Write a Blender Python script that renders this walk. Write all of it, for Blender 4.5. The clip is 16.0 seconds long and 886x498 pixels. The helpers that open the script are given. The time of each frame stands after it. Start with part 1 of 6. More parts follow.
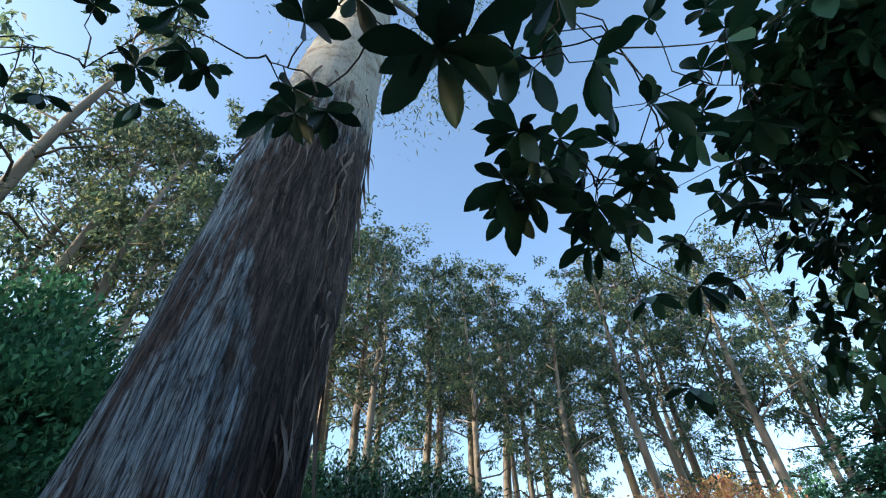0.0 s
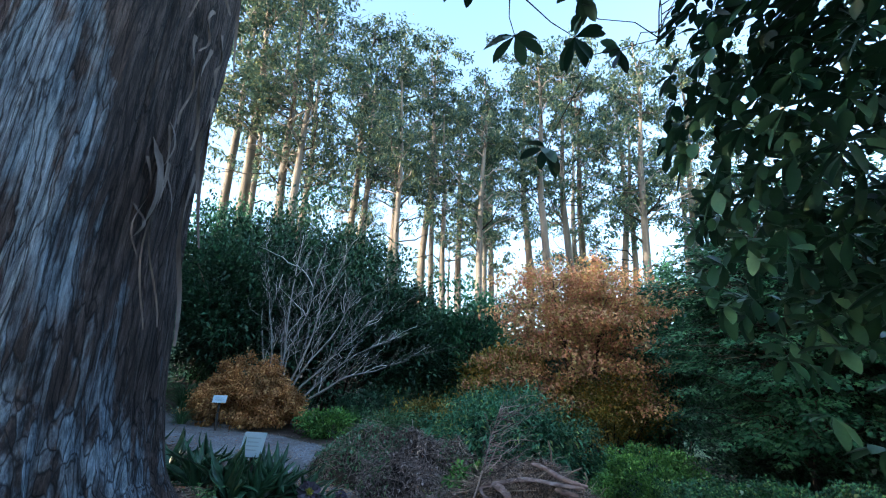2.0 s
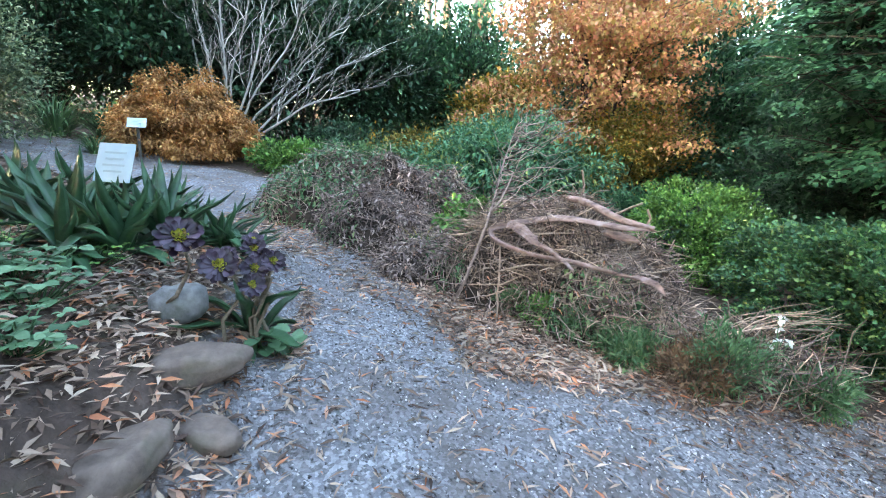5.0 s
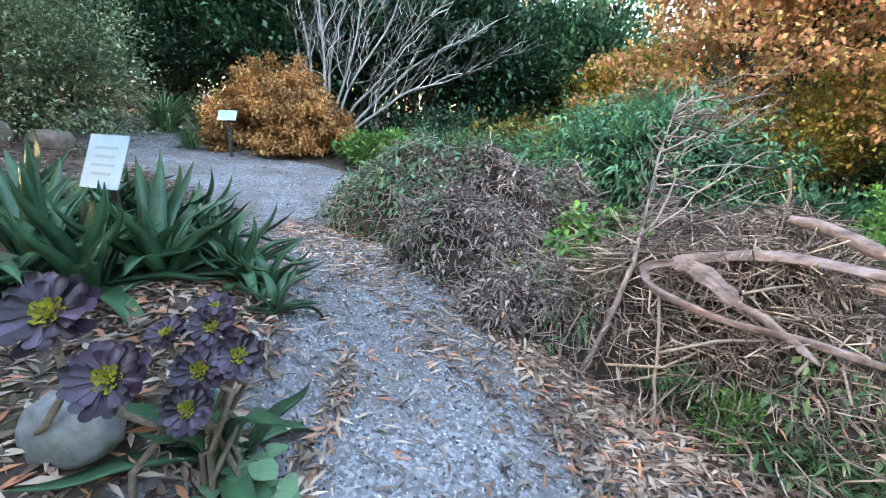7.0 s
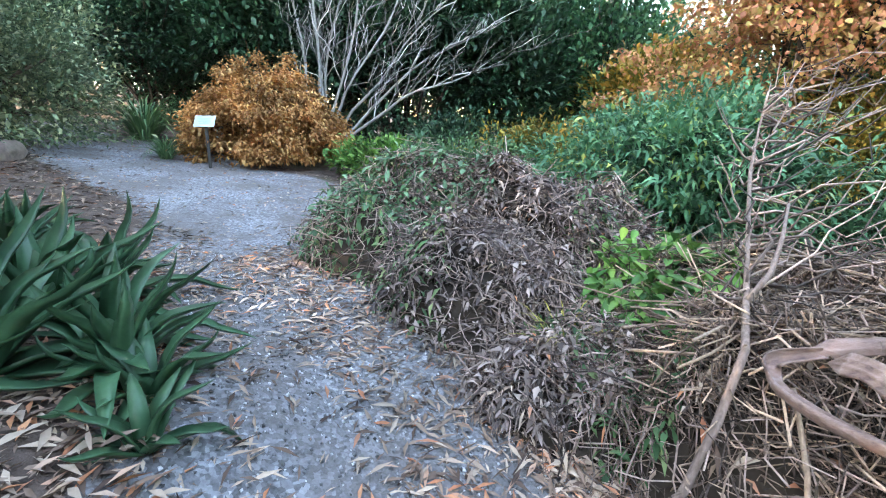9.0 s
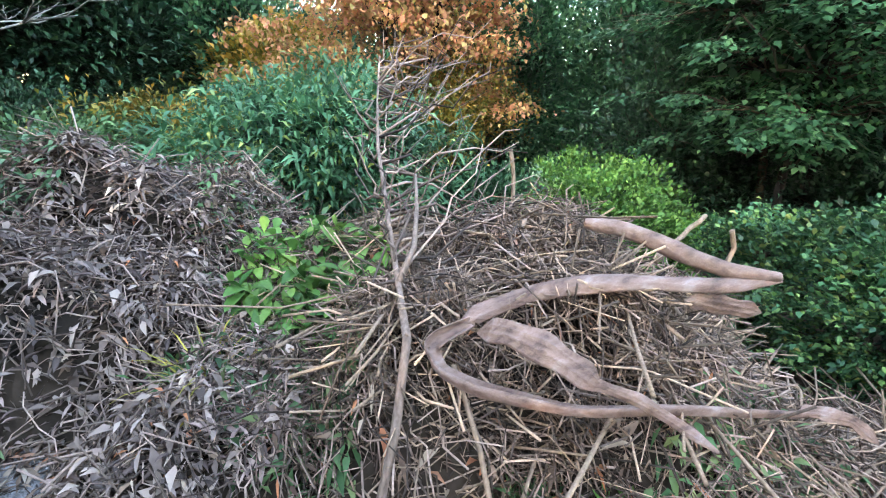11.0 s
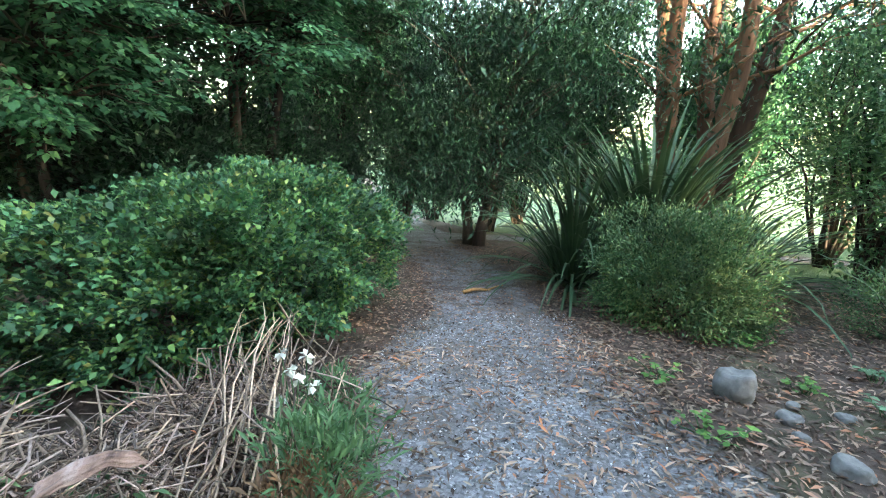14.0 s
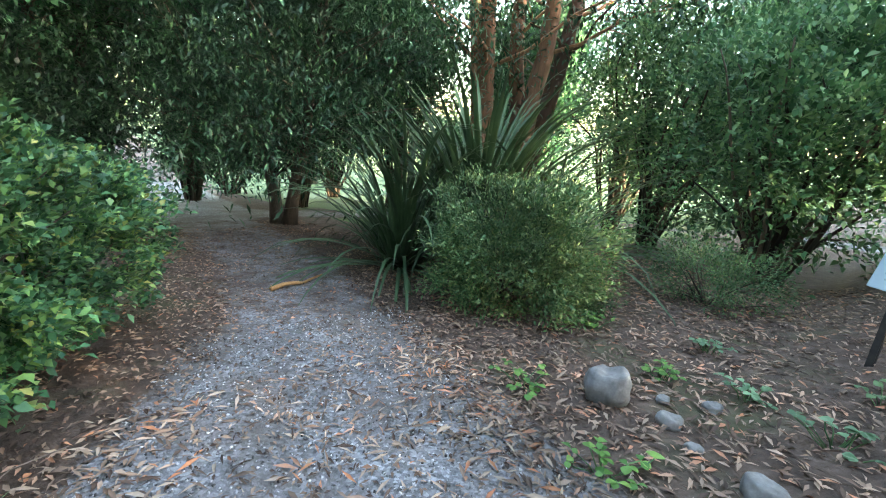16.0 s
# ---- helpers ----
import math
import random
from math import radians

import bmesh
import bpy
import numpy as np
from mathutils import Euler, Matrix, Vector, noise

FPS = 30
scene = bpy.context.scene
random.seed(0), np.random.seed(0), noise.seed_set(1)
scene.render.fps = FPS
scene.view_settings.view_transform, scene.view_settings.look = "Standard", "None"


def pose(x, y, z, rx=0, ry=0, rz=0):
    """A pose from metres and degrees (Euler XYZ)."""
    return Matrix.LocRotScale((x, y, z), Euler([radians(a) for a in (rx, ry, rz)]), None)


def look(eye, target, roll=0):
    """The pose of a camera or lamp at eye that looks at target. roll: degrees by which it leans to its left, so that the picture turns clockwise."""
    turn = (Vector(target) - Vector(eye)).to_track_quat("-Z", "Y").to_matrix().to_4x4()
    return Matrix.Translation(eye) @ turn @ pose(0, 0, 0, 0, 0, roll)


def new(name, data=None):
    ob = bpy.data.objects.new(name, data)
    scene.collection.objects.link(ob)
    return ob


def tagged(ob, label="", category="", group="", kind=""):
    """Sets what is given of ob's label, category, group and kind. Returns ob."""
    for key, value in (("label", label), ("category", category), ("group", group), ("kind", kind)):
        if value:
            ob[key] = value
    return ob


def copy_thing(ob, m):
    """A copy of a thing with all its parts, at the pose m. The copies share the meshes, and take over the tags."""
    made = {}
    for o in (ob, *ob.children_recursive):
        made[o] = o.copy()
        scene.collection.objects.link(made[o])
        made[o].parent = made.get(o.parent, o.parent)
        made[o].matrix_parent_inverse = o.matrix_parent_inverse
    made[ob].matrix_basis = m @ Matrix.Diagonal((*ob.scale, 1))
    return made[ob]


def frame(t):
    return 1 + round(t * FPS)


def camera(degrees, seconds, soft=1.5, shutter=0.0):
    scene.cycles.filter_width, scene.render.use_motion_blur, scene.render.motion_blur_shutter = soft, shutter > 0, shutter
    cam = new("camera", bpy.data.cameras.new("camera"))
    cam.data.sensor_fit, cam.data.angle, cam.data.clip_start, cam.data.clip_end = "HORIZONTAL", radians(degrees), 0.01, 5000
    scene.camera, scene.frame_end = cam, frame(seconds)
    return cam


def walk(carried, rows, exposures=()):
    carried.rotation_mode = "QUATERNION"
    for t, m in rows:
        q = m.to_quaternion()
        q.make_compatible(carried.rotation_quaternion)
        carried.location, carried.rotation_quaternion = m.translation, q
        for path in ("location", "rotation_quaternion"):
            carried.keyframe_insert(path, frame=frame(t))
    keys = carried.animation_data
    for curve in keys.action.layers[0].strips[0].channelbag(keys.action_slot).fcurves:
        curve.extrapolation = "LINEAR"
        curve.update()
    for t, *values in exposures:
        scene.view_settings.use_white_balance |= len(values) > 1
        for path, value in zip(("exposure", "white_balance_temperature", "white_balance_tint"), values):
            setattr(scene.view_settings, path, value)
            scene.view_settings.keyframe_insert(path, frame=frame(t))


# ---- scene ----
cam = camera(88.1, 16.0, soft=1.1)
PATH = [
    (0, (0.628, 0.965, 2.538), (0.478, 2.863, 4.309), -0.9),
    (0.5, (0.762, 0.883, 2.51), (0.746, 2.915, 4.131), -0.0),
    (1, (0.868, 0.753, 2.474), (0.948, 2.965, 3.838), 1.0),
    (1.5, (0.946, 0.905, 2.401), (1.088, 3.277, 3.455), 1.7),
    (2, (1.048, 1.144, 2.384), (1.247, 3.636, 3.097), 2.3),
    (2.5, (1.032, 1.596, 2.296), (1.305, 4.156, 2.657), 2.4),
    (3, (1.061, 2.058, 2.162), (1.388, 4.637, 2.166), 2.4),
    (3.5, (1.125, 2.531, 2.063), (1.491, 5.091, 1.782), 2.5),
    (3.7, (1.139, 2.738, 2.011), (1.518, 5.286, 1.655), 2.4),
    (5.8, (1.431, 5.017, 1.719), (1.626, 7.517, 1.03), 2.9),
    (6, (1.463, 5.204, 1.715), (1.555, 7.709, 1.024), 2.5),
    (6.5, (1.468, 5.519, 1.713), (1.366, 8.021, 1.015), 2.1),
    (7, (1.382, 5.792, 1.696), (1.135, 8.282, 0.992), 1.7),
    (7.5, (1.318, 5.983, 1.687), (0.941, 8.459, 0.989), 1.2),
    (8, (1.296, 6.295, 1.683), (0.824, 8.759, 1.004), 0.7),
    (8.2, (1.288, 6.43, 1.683), (0.802, 8.893, 1.01), 0.6),
    (10.3, (1.509, 7.419, 1.613), (2.267, 9.799, 0.892), 1.0),
    (10.5, (1.538, 7.433, 1.604), (2.523, 9.728, 0.881), 0.7),
    (11, (1.565, 7.419, 1.621), (2.991, 9.465, 0.884), 1.8),
    (11.5, (1.596, 7.413, 1.619), (3.4, 9.142, 0.897), 2.1),
    (12, (1.646, 7.394, 1.628), (3.788, 8.689, 0.924), 2.1),
    (12.5, (1.719, 7.355, 1.625), (4.121, 8.081, 0.946), 1.9),
    (13, (1.837, 7.301, 1.619), (4.351, 7.374, 0.963), 2.2),
    (13.5, (2.028, 7.293, 1.608), (4.508, 6.796, 1.006), 2.6),
    (14, (2.261, 7.208, 1.564), (4.644, 6.389, 0.926), 3.2),
    (14.5, (2.504, 7.094, 1.522), (4.813, 6.097, 0.863), 4.0),
    (15, (2.781, 6.986, 1.476), (4.999, 5.804, 0.809), 4.8),
    (15.5, (3.052, 6.808, 1.418), (5.122, 5.392, 0.732), 5.3),
    (16, (3.323, 6.687, 1.379), (5.169, 4.999, 0.672), 6.3),
]
EXPOSURES = [(0, 1.75, 5850, 9), (1.0, 2.2, 5600, 10), (2, 2.65, 5700, 10), (2.5, 3.05, 5700, 12), (3.0, 3.35, 6050, 12), (3.5, 4.0, 6500, 13), (6, 4.5, 7250, 16), (10.5, 4.65, 7300, 17), (13, 4.5, 7250, 9), (16, 4.5, 7600, 12)]
walk(cam, [(t, look(eye, target, roll)) for t, eye, target, roll in PATH], EXPOSURES)

# ---- world and sun ----
SUN_AZ, SUN_EL = -108.0, 13.0          # degrees east of the y axis, and up
world = bpy.data.worlds.new("world")
scene.world = world
world.use_nodes = True
wn = world.node_tree.nodes
sky = wn.new("ShaderNodeTexSky")
sky.sky_type, sky.sun_disc = "NISHITA", False
sky.sun_elevation, sky.sun_rotation = radians(SUN_EL), radians(SUN_AZ)
sky.air_density, sky.dust_density, sky.ozone_density = 1.0, 1.2, 1.0
world.node_tree.links.new(sky.outputs[0], wn["Background"].inputs[0])
wn["Background"].inputs[1].default_value = 0.15
sun_data = bpy.data.lights.new("sun", "SUN")
sun_data.energy, sun_data.angle, sun_data.color = 2.4, radians(0.6), (1.0, 0.86, 0.64)
sun = new("sun", sun_data)
sa, se = radians(SUN_AZ), radians(SUN_EL)
sun.matrix_world = look((40 * math.sin(sa), 40 * math.cos(sa), 40), (40 * math.sin(sa) - math.sin(sa) * math.cos(se), 40 * math.cos(sa) - math.cos(sa) * math.cos(se), 40 - math.sin(se)))

# ---- materials ----
rng = np.random.default_rng(7)


def mat_base(name, rough=0.8):
    m = bpy.data.materials.new(name)
    m.use_nodes = True
    nt = m.node_tree
    b = nt.nodes["Principled BSDF"]
    b.inputs["Roughness"].default_value = rough
    return m, nt, b


def ramp(nt, fac, stops):
    r = nt.nodes.new("ShaderNodeValToRGB")
    el = r.color_ramp.elements
    while len(el) < len(stops):
        el.new(0.5)
    for e, (p, c) in zip(el, stops):
        e.position, e.color = p, (*c, 1)
    nt.links.new(fac, r.inputs[0])
    return r.outputs[0]


def tex(nt, scale, detail=6, rough=0.6, stretch=(1, 1, 1), kind="ShaderNodeTexNoise"):
    co = nt.nodes.new("ShaderNodeTexCoord")
    mp = nt.nodes.new("ShaderNodeMapping")
    mp.inputs["Scale"].default_value = stretch
    nt.links.new(co.outputs["Object"], mp.inputs[0])
    n = nt.nodes.new(kind)
    n.inputs["Scale"].default_value = scale
    if kind == "ShaderNodeTexNoise":
        n.inputs["Detail"].default_value, n.inputs["Roughness"].default_value = detail, rough
    nt.links.new(mp.outputs[0], n.inputs["Vector"])
    return n


def blend(nt, fac, a, b, mode="MIX"):
    n = nt.nodes.new("ShaderNodeMix")
    n.data_type, n.blend_type = "RGBA", mode
    for sock, v in ((n.inputs[0], fac), (n.inputs[6], a), (n.inputs[7], b)):
        if isinstance(v, (float, int)):
            sock.default_value = v
        elif isinstance(v, tuple):
            sock.default_value = (*v, 1)
        else:
            nt.links.new(v, sock)
    return n.outputs[2]


def bump(nt, b, height, strength=0.5, dist=0.02):
    n = nt.nodes.new("ShaderNodeBump")
    n.inputs["Strength"].default_value, n.inputs["Distance"].default_value = strength, dist
    nt.links.new(height, n.inputs["Height"])
    nt.links.new(n.outputs[0], b.inputs["Normal"])


def leaf_mat(name, stops, rough=0.45, through_light=0.35, patch=0.6, single=False):
    """Leaves: each takes its own tint, with larger patches of tone over the plant; light passes through."""
    m, nt, b = mat_base(name, rough)
    b.inputs["Specular IOR Level"].default_value = 0.3
    g = nt.nodes.new("ShaderNodeObjectInfo" if single else "ShaderNodeNewGeometry")
    c = ramp(nt, g.outputs["Random" if single else "Random Per Island"], stops)
    n = tex(nt, patch, 3)
    tone = ramp(nt, n.outputs[0], [(0.3, (0.4, 0.44, 0.42)), (0.7, (1.55, 1.5, 1.32))])
    c = blend(nt, 1.0, c, tone, "MULTIPLY")
    fine = tex(nt, 60, 3)
    c = blend(nt, 0.5, c, ramp(nt, fine.outputs[0], [(0.3, (0.75, 0.75, 0.75)), (0.7, (1.15, 1.15, 1.15))]), "MULTIPLY")
    nt.links.new(c, b.inputs["Base Color"])
    if through_light:
        t = nt.nodes.new("ShaderNodeBsdfTranslucent")
        mix = nt.nodes.new("ShaderNodeMixShader")
        mix.inputs[0].default_value = through_light * 0.6
        nt.links.new(c, t.inputs["Color"])
        nt.links.new(b.outputs[0], mix.inputs[1])
        nt.links.new(t.outputs[0], mix.inputs[2])
        nt.links.new(mix.outputs[0], nt.nodes["Material Output"].inputs[0])
    return m


def wood_mat(name, stops, scale=6, stretch=(6, 6, 0.8), rough=0.85, relief=0.5, islands=True, dist=0.02):
    m, nt, b = mat_base(name, rough)
    n = tex(nt, scale, 8, 0.65, stretch)
    c = ramp(nt, n.outputs[0], stops)
    if islands:
        g = nt.nodes.new("ShaderNodeNewGeometry")
        c = blend(nt, 1.0, c, ramp(nt, g.outputs["Random Per Island"], [(0, (0.14, 0.13, 0.12)), (0.55, (0.85, 0.82, 0.78)), (1, (2.1, 2.03, 1.94))]), "MULTIPLY")
    nt.links.new(c, b.inputs["Base Color"])
    bump(nt, b, n.outputs[0], relief, dist)
    return m


M_EVERGREEN_AND_SHADE = leaf_mat("evergreen_and_shade_leaf", [(0, (0.014, 0.05, 0.03)), (0.6, (0.036, 0.10, 0.055)), (1, (0.08, 0.17, 0.095))], 0.4, 0.2)
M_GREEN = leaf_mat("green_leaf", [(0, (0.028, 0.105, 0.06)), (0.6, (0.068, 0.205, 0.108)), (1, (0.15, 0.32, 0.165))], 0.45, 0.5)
M_HEDGE = leaf_mat("hedge_leaf", [(0, (0.022, 0.085, 0.048)), (0.6, (0.078, 0.215, 0.105)), (0.93, (0.2, 0.35, 0.12)), (1, (0.32, 0.31, 0.11))], 0.35, 0.3, 1.6)
M_LIME = leaf_mat("light_green_leaf", [(0, (0.045, 0.15, 0.04)), (0.5, (0.12, 0.28, 0.07)), (1, (0.24, 0.42, 0.11))], 0.45, 0.35, 1.5)
M_RHODO = leaf_mat("rhododendron_leaf", [(0, (0.05, 0.17, 0.095)), (0.85, (0.12, 0.30, 0.165)), (1, (0.38, 0.44, 0.12))], 0.4, 0.35, 1.2)
M_OLIVE = leaf_mat("grey_green_leaf", [(0, (0.08, 0.14, 0.085)), (0.7, (0.2, 0.27, 0.16)), (1, (0.46, 0.48, 0.30))], 0.5, 0.35, 1.2)
M_FINE = leaf_mat("fine_green_leaf", [(0, (0.045, 0.11, 0.05)), (0.6, (0.11, 0.235, 0.11)), (1, (0.25, 0.31, 0.15))], 0.55, 0.35, 1.2)
M_GUMLEAF = leaf_mat("gum_leaf", [(0, (0.05, 0.095, 0.08)), (0.6, (0.115, 0.175, 0.135)), (1, (0.26, 0.28, 0.14))], 0.5, 0.9, 0.15)
M_MAPLE = leaf_mat("red_orange_leaf", [(0, (0.55, 0.22, 0.15)), (0.35, (0.66, 0.33, 0.19)), (0.7, (0.68, 0.44, 0.2)), (1, (0.45, 0.39, 0.13))], 0.55, 0.5, 0.5)
M_GOLD = leaf_mat("golden_brown_leaf", [(0, (0.34, 0.15, 0.06)), (0.6, (0.55, 0.28, 0.11)), (1, (0.68, 0.42, 0.18))], 0.6, 0.35, 1.5)
M_GREENGOLD = leaf_mat("yellow_green_leaf", [(0, (0.15, 0.18, 0.045)), (0.6, (0.33, 0.27, 0.06)), (1, (0.6, 0.33, 0.075))], 0.5, 0.4, 1.0)
M_AGAVE = leaf_mat("agave_leaf", [(0, (0.026, 0.075, 0.045)), (0.6, (0.045, 0.115, 0.062)), (1, (0.095, 0.18, 0.085))], 0.32, 0.0, 3)
M_FLAX = leaf_mat("flax_leaf", [(0, (0.025, 0.05, 0.036)), (0.6, (0.06, 0.115, 0.06)), (1, (0.15, 0.19, 0.10))], 0.38, 0.15, 1.0)
M_GRASSY = leaf_mat("strappy_leaf", [(0, (0.05, 0.13, 0.06)), (1, (0.14, 0.26, 0.12))], 0.45, 0.3, 1.0)
M_AEON = leaf_mat("aeonium_leaf", [(0, (0.012, 0.006, 0.011)), (0.5, (0.03, 0.018, 0.034)), (1, (0.085, 0.06, 0.10))], 0.3, 0.05, 5, True)
M_AEONHEART = leaf_mat("aeonium_heart_leaf", [(0, (0.14, 0.15, 0.02)), (0.6, (0.3, 0.3, 0.03)), (1, (0.2, 0.10, 0.06))], 0.4, 0.2, 5, True)
M_TEAL = leaf_mat("blue_green_leaf", [(0, (0.07, 0.17, 0.09)), (1, (0.18, 0.32, 0.2))], 0.5, 0.3, 3)
M_DEAD = leaf_mat("dead_leaf", [(0, (0.07, 0.042, 0.035)), (0.4, (0.26, 0.175, 0.14)), (0.82, (0.55, 0.43, 0.36)), (0.94, (0.48, 0.18, 0.10)), (1, (0.6, 0.28, 0.16))], 0.7, 0.1, 1.0)
M_DEADDARK = leaf_mat("dark_dead_leaf", [(0, (0.05, 0.031, 0.026)), (0.45, (0.18, 0.115, 0.09)), (0.85, (0.38, 0.275, 0.225)), (1, (0.44, 0.19, 0.115))], 0.6, 0.1, 1.0)
M_DRY = leaf_mat("dry_leaf", [(0, (0.07, 0.052, 0.05)), (0.45, (0.22, 0.165, 0.155)), (1, (0.48, 0.385, 0.365))], 0.75, 0.1, 2.0)
M_CURL = leaf_mat("curled_dry_leaf", [(0, (0.07, 0.05, 0.052)), (0.5, (0.20, 0.15, 0.15)), (1, (0.40, 0.315, 0.31))], 0.75, 0.1, 3.0)
M_STRAW = wood_mat("dry_stalk", [(0.3, (0.20, 0.14, 0.105)), (0.7, (0.46, 0.34, 0.25))], 8)
M_SUNSTREAK = wood_mat("sunlit_orange_stick", [(0.3, (0.38, 0.19, 0.07)), (0.7, (0.62, 0.36, 0.16))], 8)
M_AEONSTEM = wood_mat("aeonium_stem", [(0.3, (0.10, 0.075, 0.05)), (0.7, (0.24, 0.18, 0.125))], 30, (1, 1, 2), islands=False)
M_TWIG = wood_mat("grey_twig", [(0.3, (0.16, 0.115, 0.10)), (0.7, (0.36, 0.275, 0.235))], 8)
M_PALEBARK = wood_mat("pale_bark", [(0.3, (0.24, 0.24, 0.235)), (0.7, (0.47, 0.47, 0.46))], 5)
M_BRANCH = wood_mat("branch_bark", [(0.3, (0.06, 0.045, 0.035)), (0.7, (0.14, 0.105, 0.08))], 5)
M_REDBARK = wood_mat("red_brown_bark", [(0.3, (0.13, 0.065, 0.04)), (0.7, (0.34, 0.18, 0.11))], 3, (5, 5, 0.7))
M_FARBARK = wood_mat("gum_bark", [(0.3, (0.10, 0.08, 0.065)), (0.7, (0.30, 0.255, 0.21))], 0.7, (3, 3, 0.35))
M_PEEL = wood_mat("peeled_bark", [(0.32, (0.08, 0.048, 0.04)), (0.45, (0.20, 0.125, 0.10)), (0.56, (0.27, 0.18, 0.15)), (0.7, (0.36, 0.285, 0.265))], 5, (1.0, 3.4, 3.4), 0.6, 0.7, False)
M_HANG = wood_mat("hanging_bark_ribbon", [(0.3, (0.09, 0.065, 0.055)), (0.7, (0.26, 0.20, 0.17))], 4, (4, 4, 0.5), 0.8)


def return_bump(nt, b, coarse, fine):
    add = nt.nodes.new("ShaderNodeMath")
    add.operation = "ADD"
    nt.links.new(coarse.outputs[0], add.inputs[0])
    nt.links.new(fine.outputs[0], add.inputs[1])
    bump(nt, b, add.outputs[0], 1.0, 0.07)


def make_gum_bark():
    m, nt, b = mat_base("rough_gum_bark", 0.85)
    fib = tex(nt, 4.5, 12, 0.74, (3.6, 3.6, 0.36))
    fine = tex(nt, 14, 10, 0.75, (2.8, 2.8, 0.16))
    # long plates parted by dark fissures; some are blue-grey, more of them towards -x
    co0 = nt.nodes.new("ShaderNodeTexCoord")
    bend = tex(nt, 1.6, 5, 0.6, (1.5, 1.5, 0.5))
    warp = nt.nodes.new("ShaderNodeVectorMath")
    warp.operation = "MULTIPLY_ADD"
    nt.links.new(bend.outputs["Color"], warp.inputs[0])
    warp.inputs[1].default_value = (0.16, 0.16, 0.6)
    nt.links.new(co0.outputs["Object"], warp.inputs[2])
    mp = nt.nodes.new("ShaderNodeMapping")
    mp.inputs["Scale"].default_value = (1.7, 1.7, 0.055)
    nt.links.new(warp.outputs[0], mp.inputs[0])
    plate, gap = nt.nodes.new("ShaderNodeTexVoronoi"), nt.nodes.new("ShaderNodeTexVoronoi")
    gap.feature = "DISTANCE_TO_EDGE"
    for v in (plate, gap):
        v.inputs["Scale"].default_value = 11.0
        nt.links.new(mp.outputs[0], v.inputs["Vector"])
    c = ramp(nt, fib.outputs[0], [(0.38, (0.018, 0.012, 0.011)), (0.49, (0.08, 0.052, 0.044)), (0.6, (0.16, 0.115, 0.10)), (0.72, (0.34, 0.30, 0.29))])
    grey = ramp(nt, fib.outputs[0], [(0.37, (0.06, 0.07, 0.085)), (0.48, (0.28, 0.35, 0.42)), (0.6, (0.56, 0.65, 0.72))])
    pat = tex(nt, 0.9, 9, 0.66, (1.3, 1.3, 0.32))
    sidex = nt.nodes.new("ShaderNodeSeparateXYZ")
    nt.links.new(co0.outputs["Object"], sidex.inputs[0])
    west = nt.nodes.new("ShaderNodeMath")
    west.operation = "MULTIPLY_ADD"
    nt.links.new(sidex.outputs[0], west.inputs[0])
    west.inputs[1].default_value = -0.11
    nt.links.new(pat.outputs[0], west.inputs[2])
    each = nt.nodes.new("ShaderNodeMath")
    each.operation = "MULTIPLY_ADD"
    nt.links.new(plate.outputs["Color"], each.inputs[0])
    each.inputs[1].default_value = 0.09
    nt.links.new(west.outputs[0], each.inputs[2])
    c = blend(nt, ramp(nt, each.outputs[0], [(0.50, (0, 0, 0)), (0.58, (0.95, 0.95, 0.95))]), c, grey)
    c = blend(nt, 0.8, c, ramp(nt, fine.outputs[0], [(0.38, (0.3, 0.29, 0.28)), (0.5, (0.95, 0.95, 0.95)), (0.64, (1.5, 1.5, 1.5))]), "MULTIPLY")
    fissure = ramp(nt, gap.outputs["Distance"], [(0.0, (0.16, 0.15, 0.145)), (0.03, (0.45, 0.43, 0.42)), (0.08, (1, 1, 1))])
    c = blend(nt, 1.0, c, fissure, "MULTIPLY")
    # smooth cream bark high up the trunk, past a ragged edge
    co = nt.nodes.new("ShaderNodeTexCoord")
    sep = nt.nodes.new("ShaderNodeSeparateXYZ")
    nt.links.new(co.outputs["Object"], sep.inputs[0])
    edge = tex(nt, 2.2, 6, 0.7, (1.5, 1.5, 0.3))
    add = nt.nodes.new("ShaderNodeMath")
    add.operation = "MULTIPLY_ADD"
    nt.links.new(edge.outputs[0], add.inputs[0])
    add.inputs[1].default_value = 5.0
    nt.links.new(sep.outputs[2], add.inputs[2])
    mr = nt.nodes.new("ShaderNodeMapRange")
    mr.inputs[1].default_value, mr.inputs[2].default_value = 10.6, 11.4
    nt.links.new(add.outputs[0], mr.inputs[0])
    spots = tex(nt, 2.5, 6, 0.7)
    cream = ramp(nt, spots.outputs[0], [(0.36, (0.30, 0.22, 0.16)), (0.47, (0.55, 0.50, 0.43)), (0.7, (0.72, 0.68, 0.62))])
    c = blend(nt, mr.outputs[0], c, cream)
    nt.links.new(c, b.inputs["Base Color"])
    deep = nt.nodes.new("ShaderNodeMath")
    deep.operation = "MULTIPLY_ADD"
    nt.links.new(fissure, deep.inputs[0])
    deep.inputs[1].default_value = 0.55
    nt.links.new(fib.outputs[0], deep.inputs[2])
    return_bump(nt, b, deep, fine)
    return m


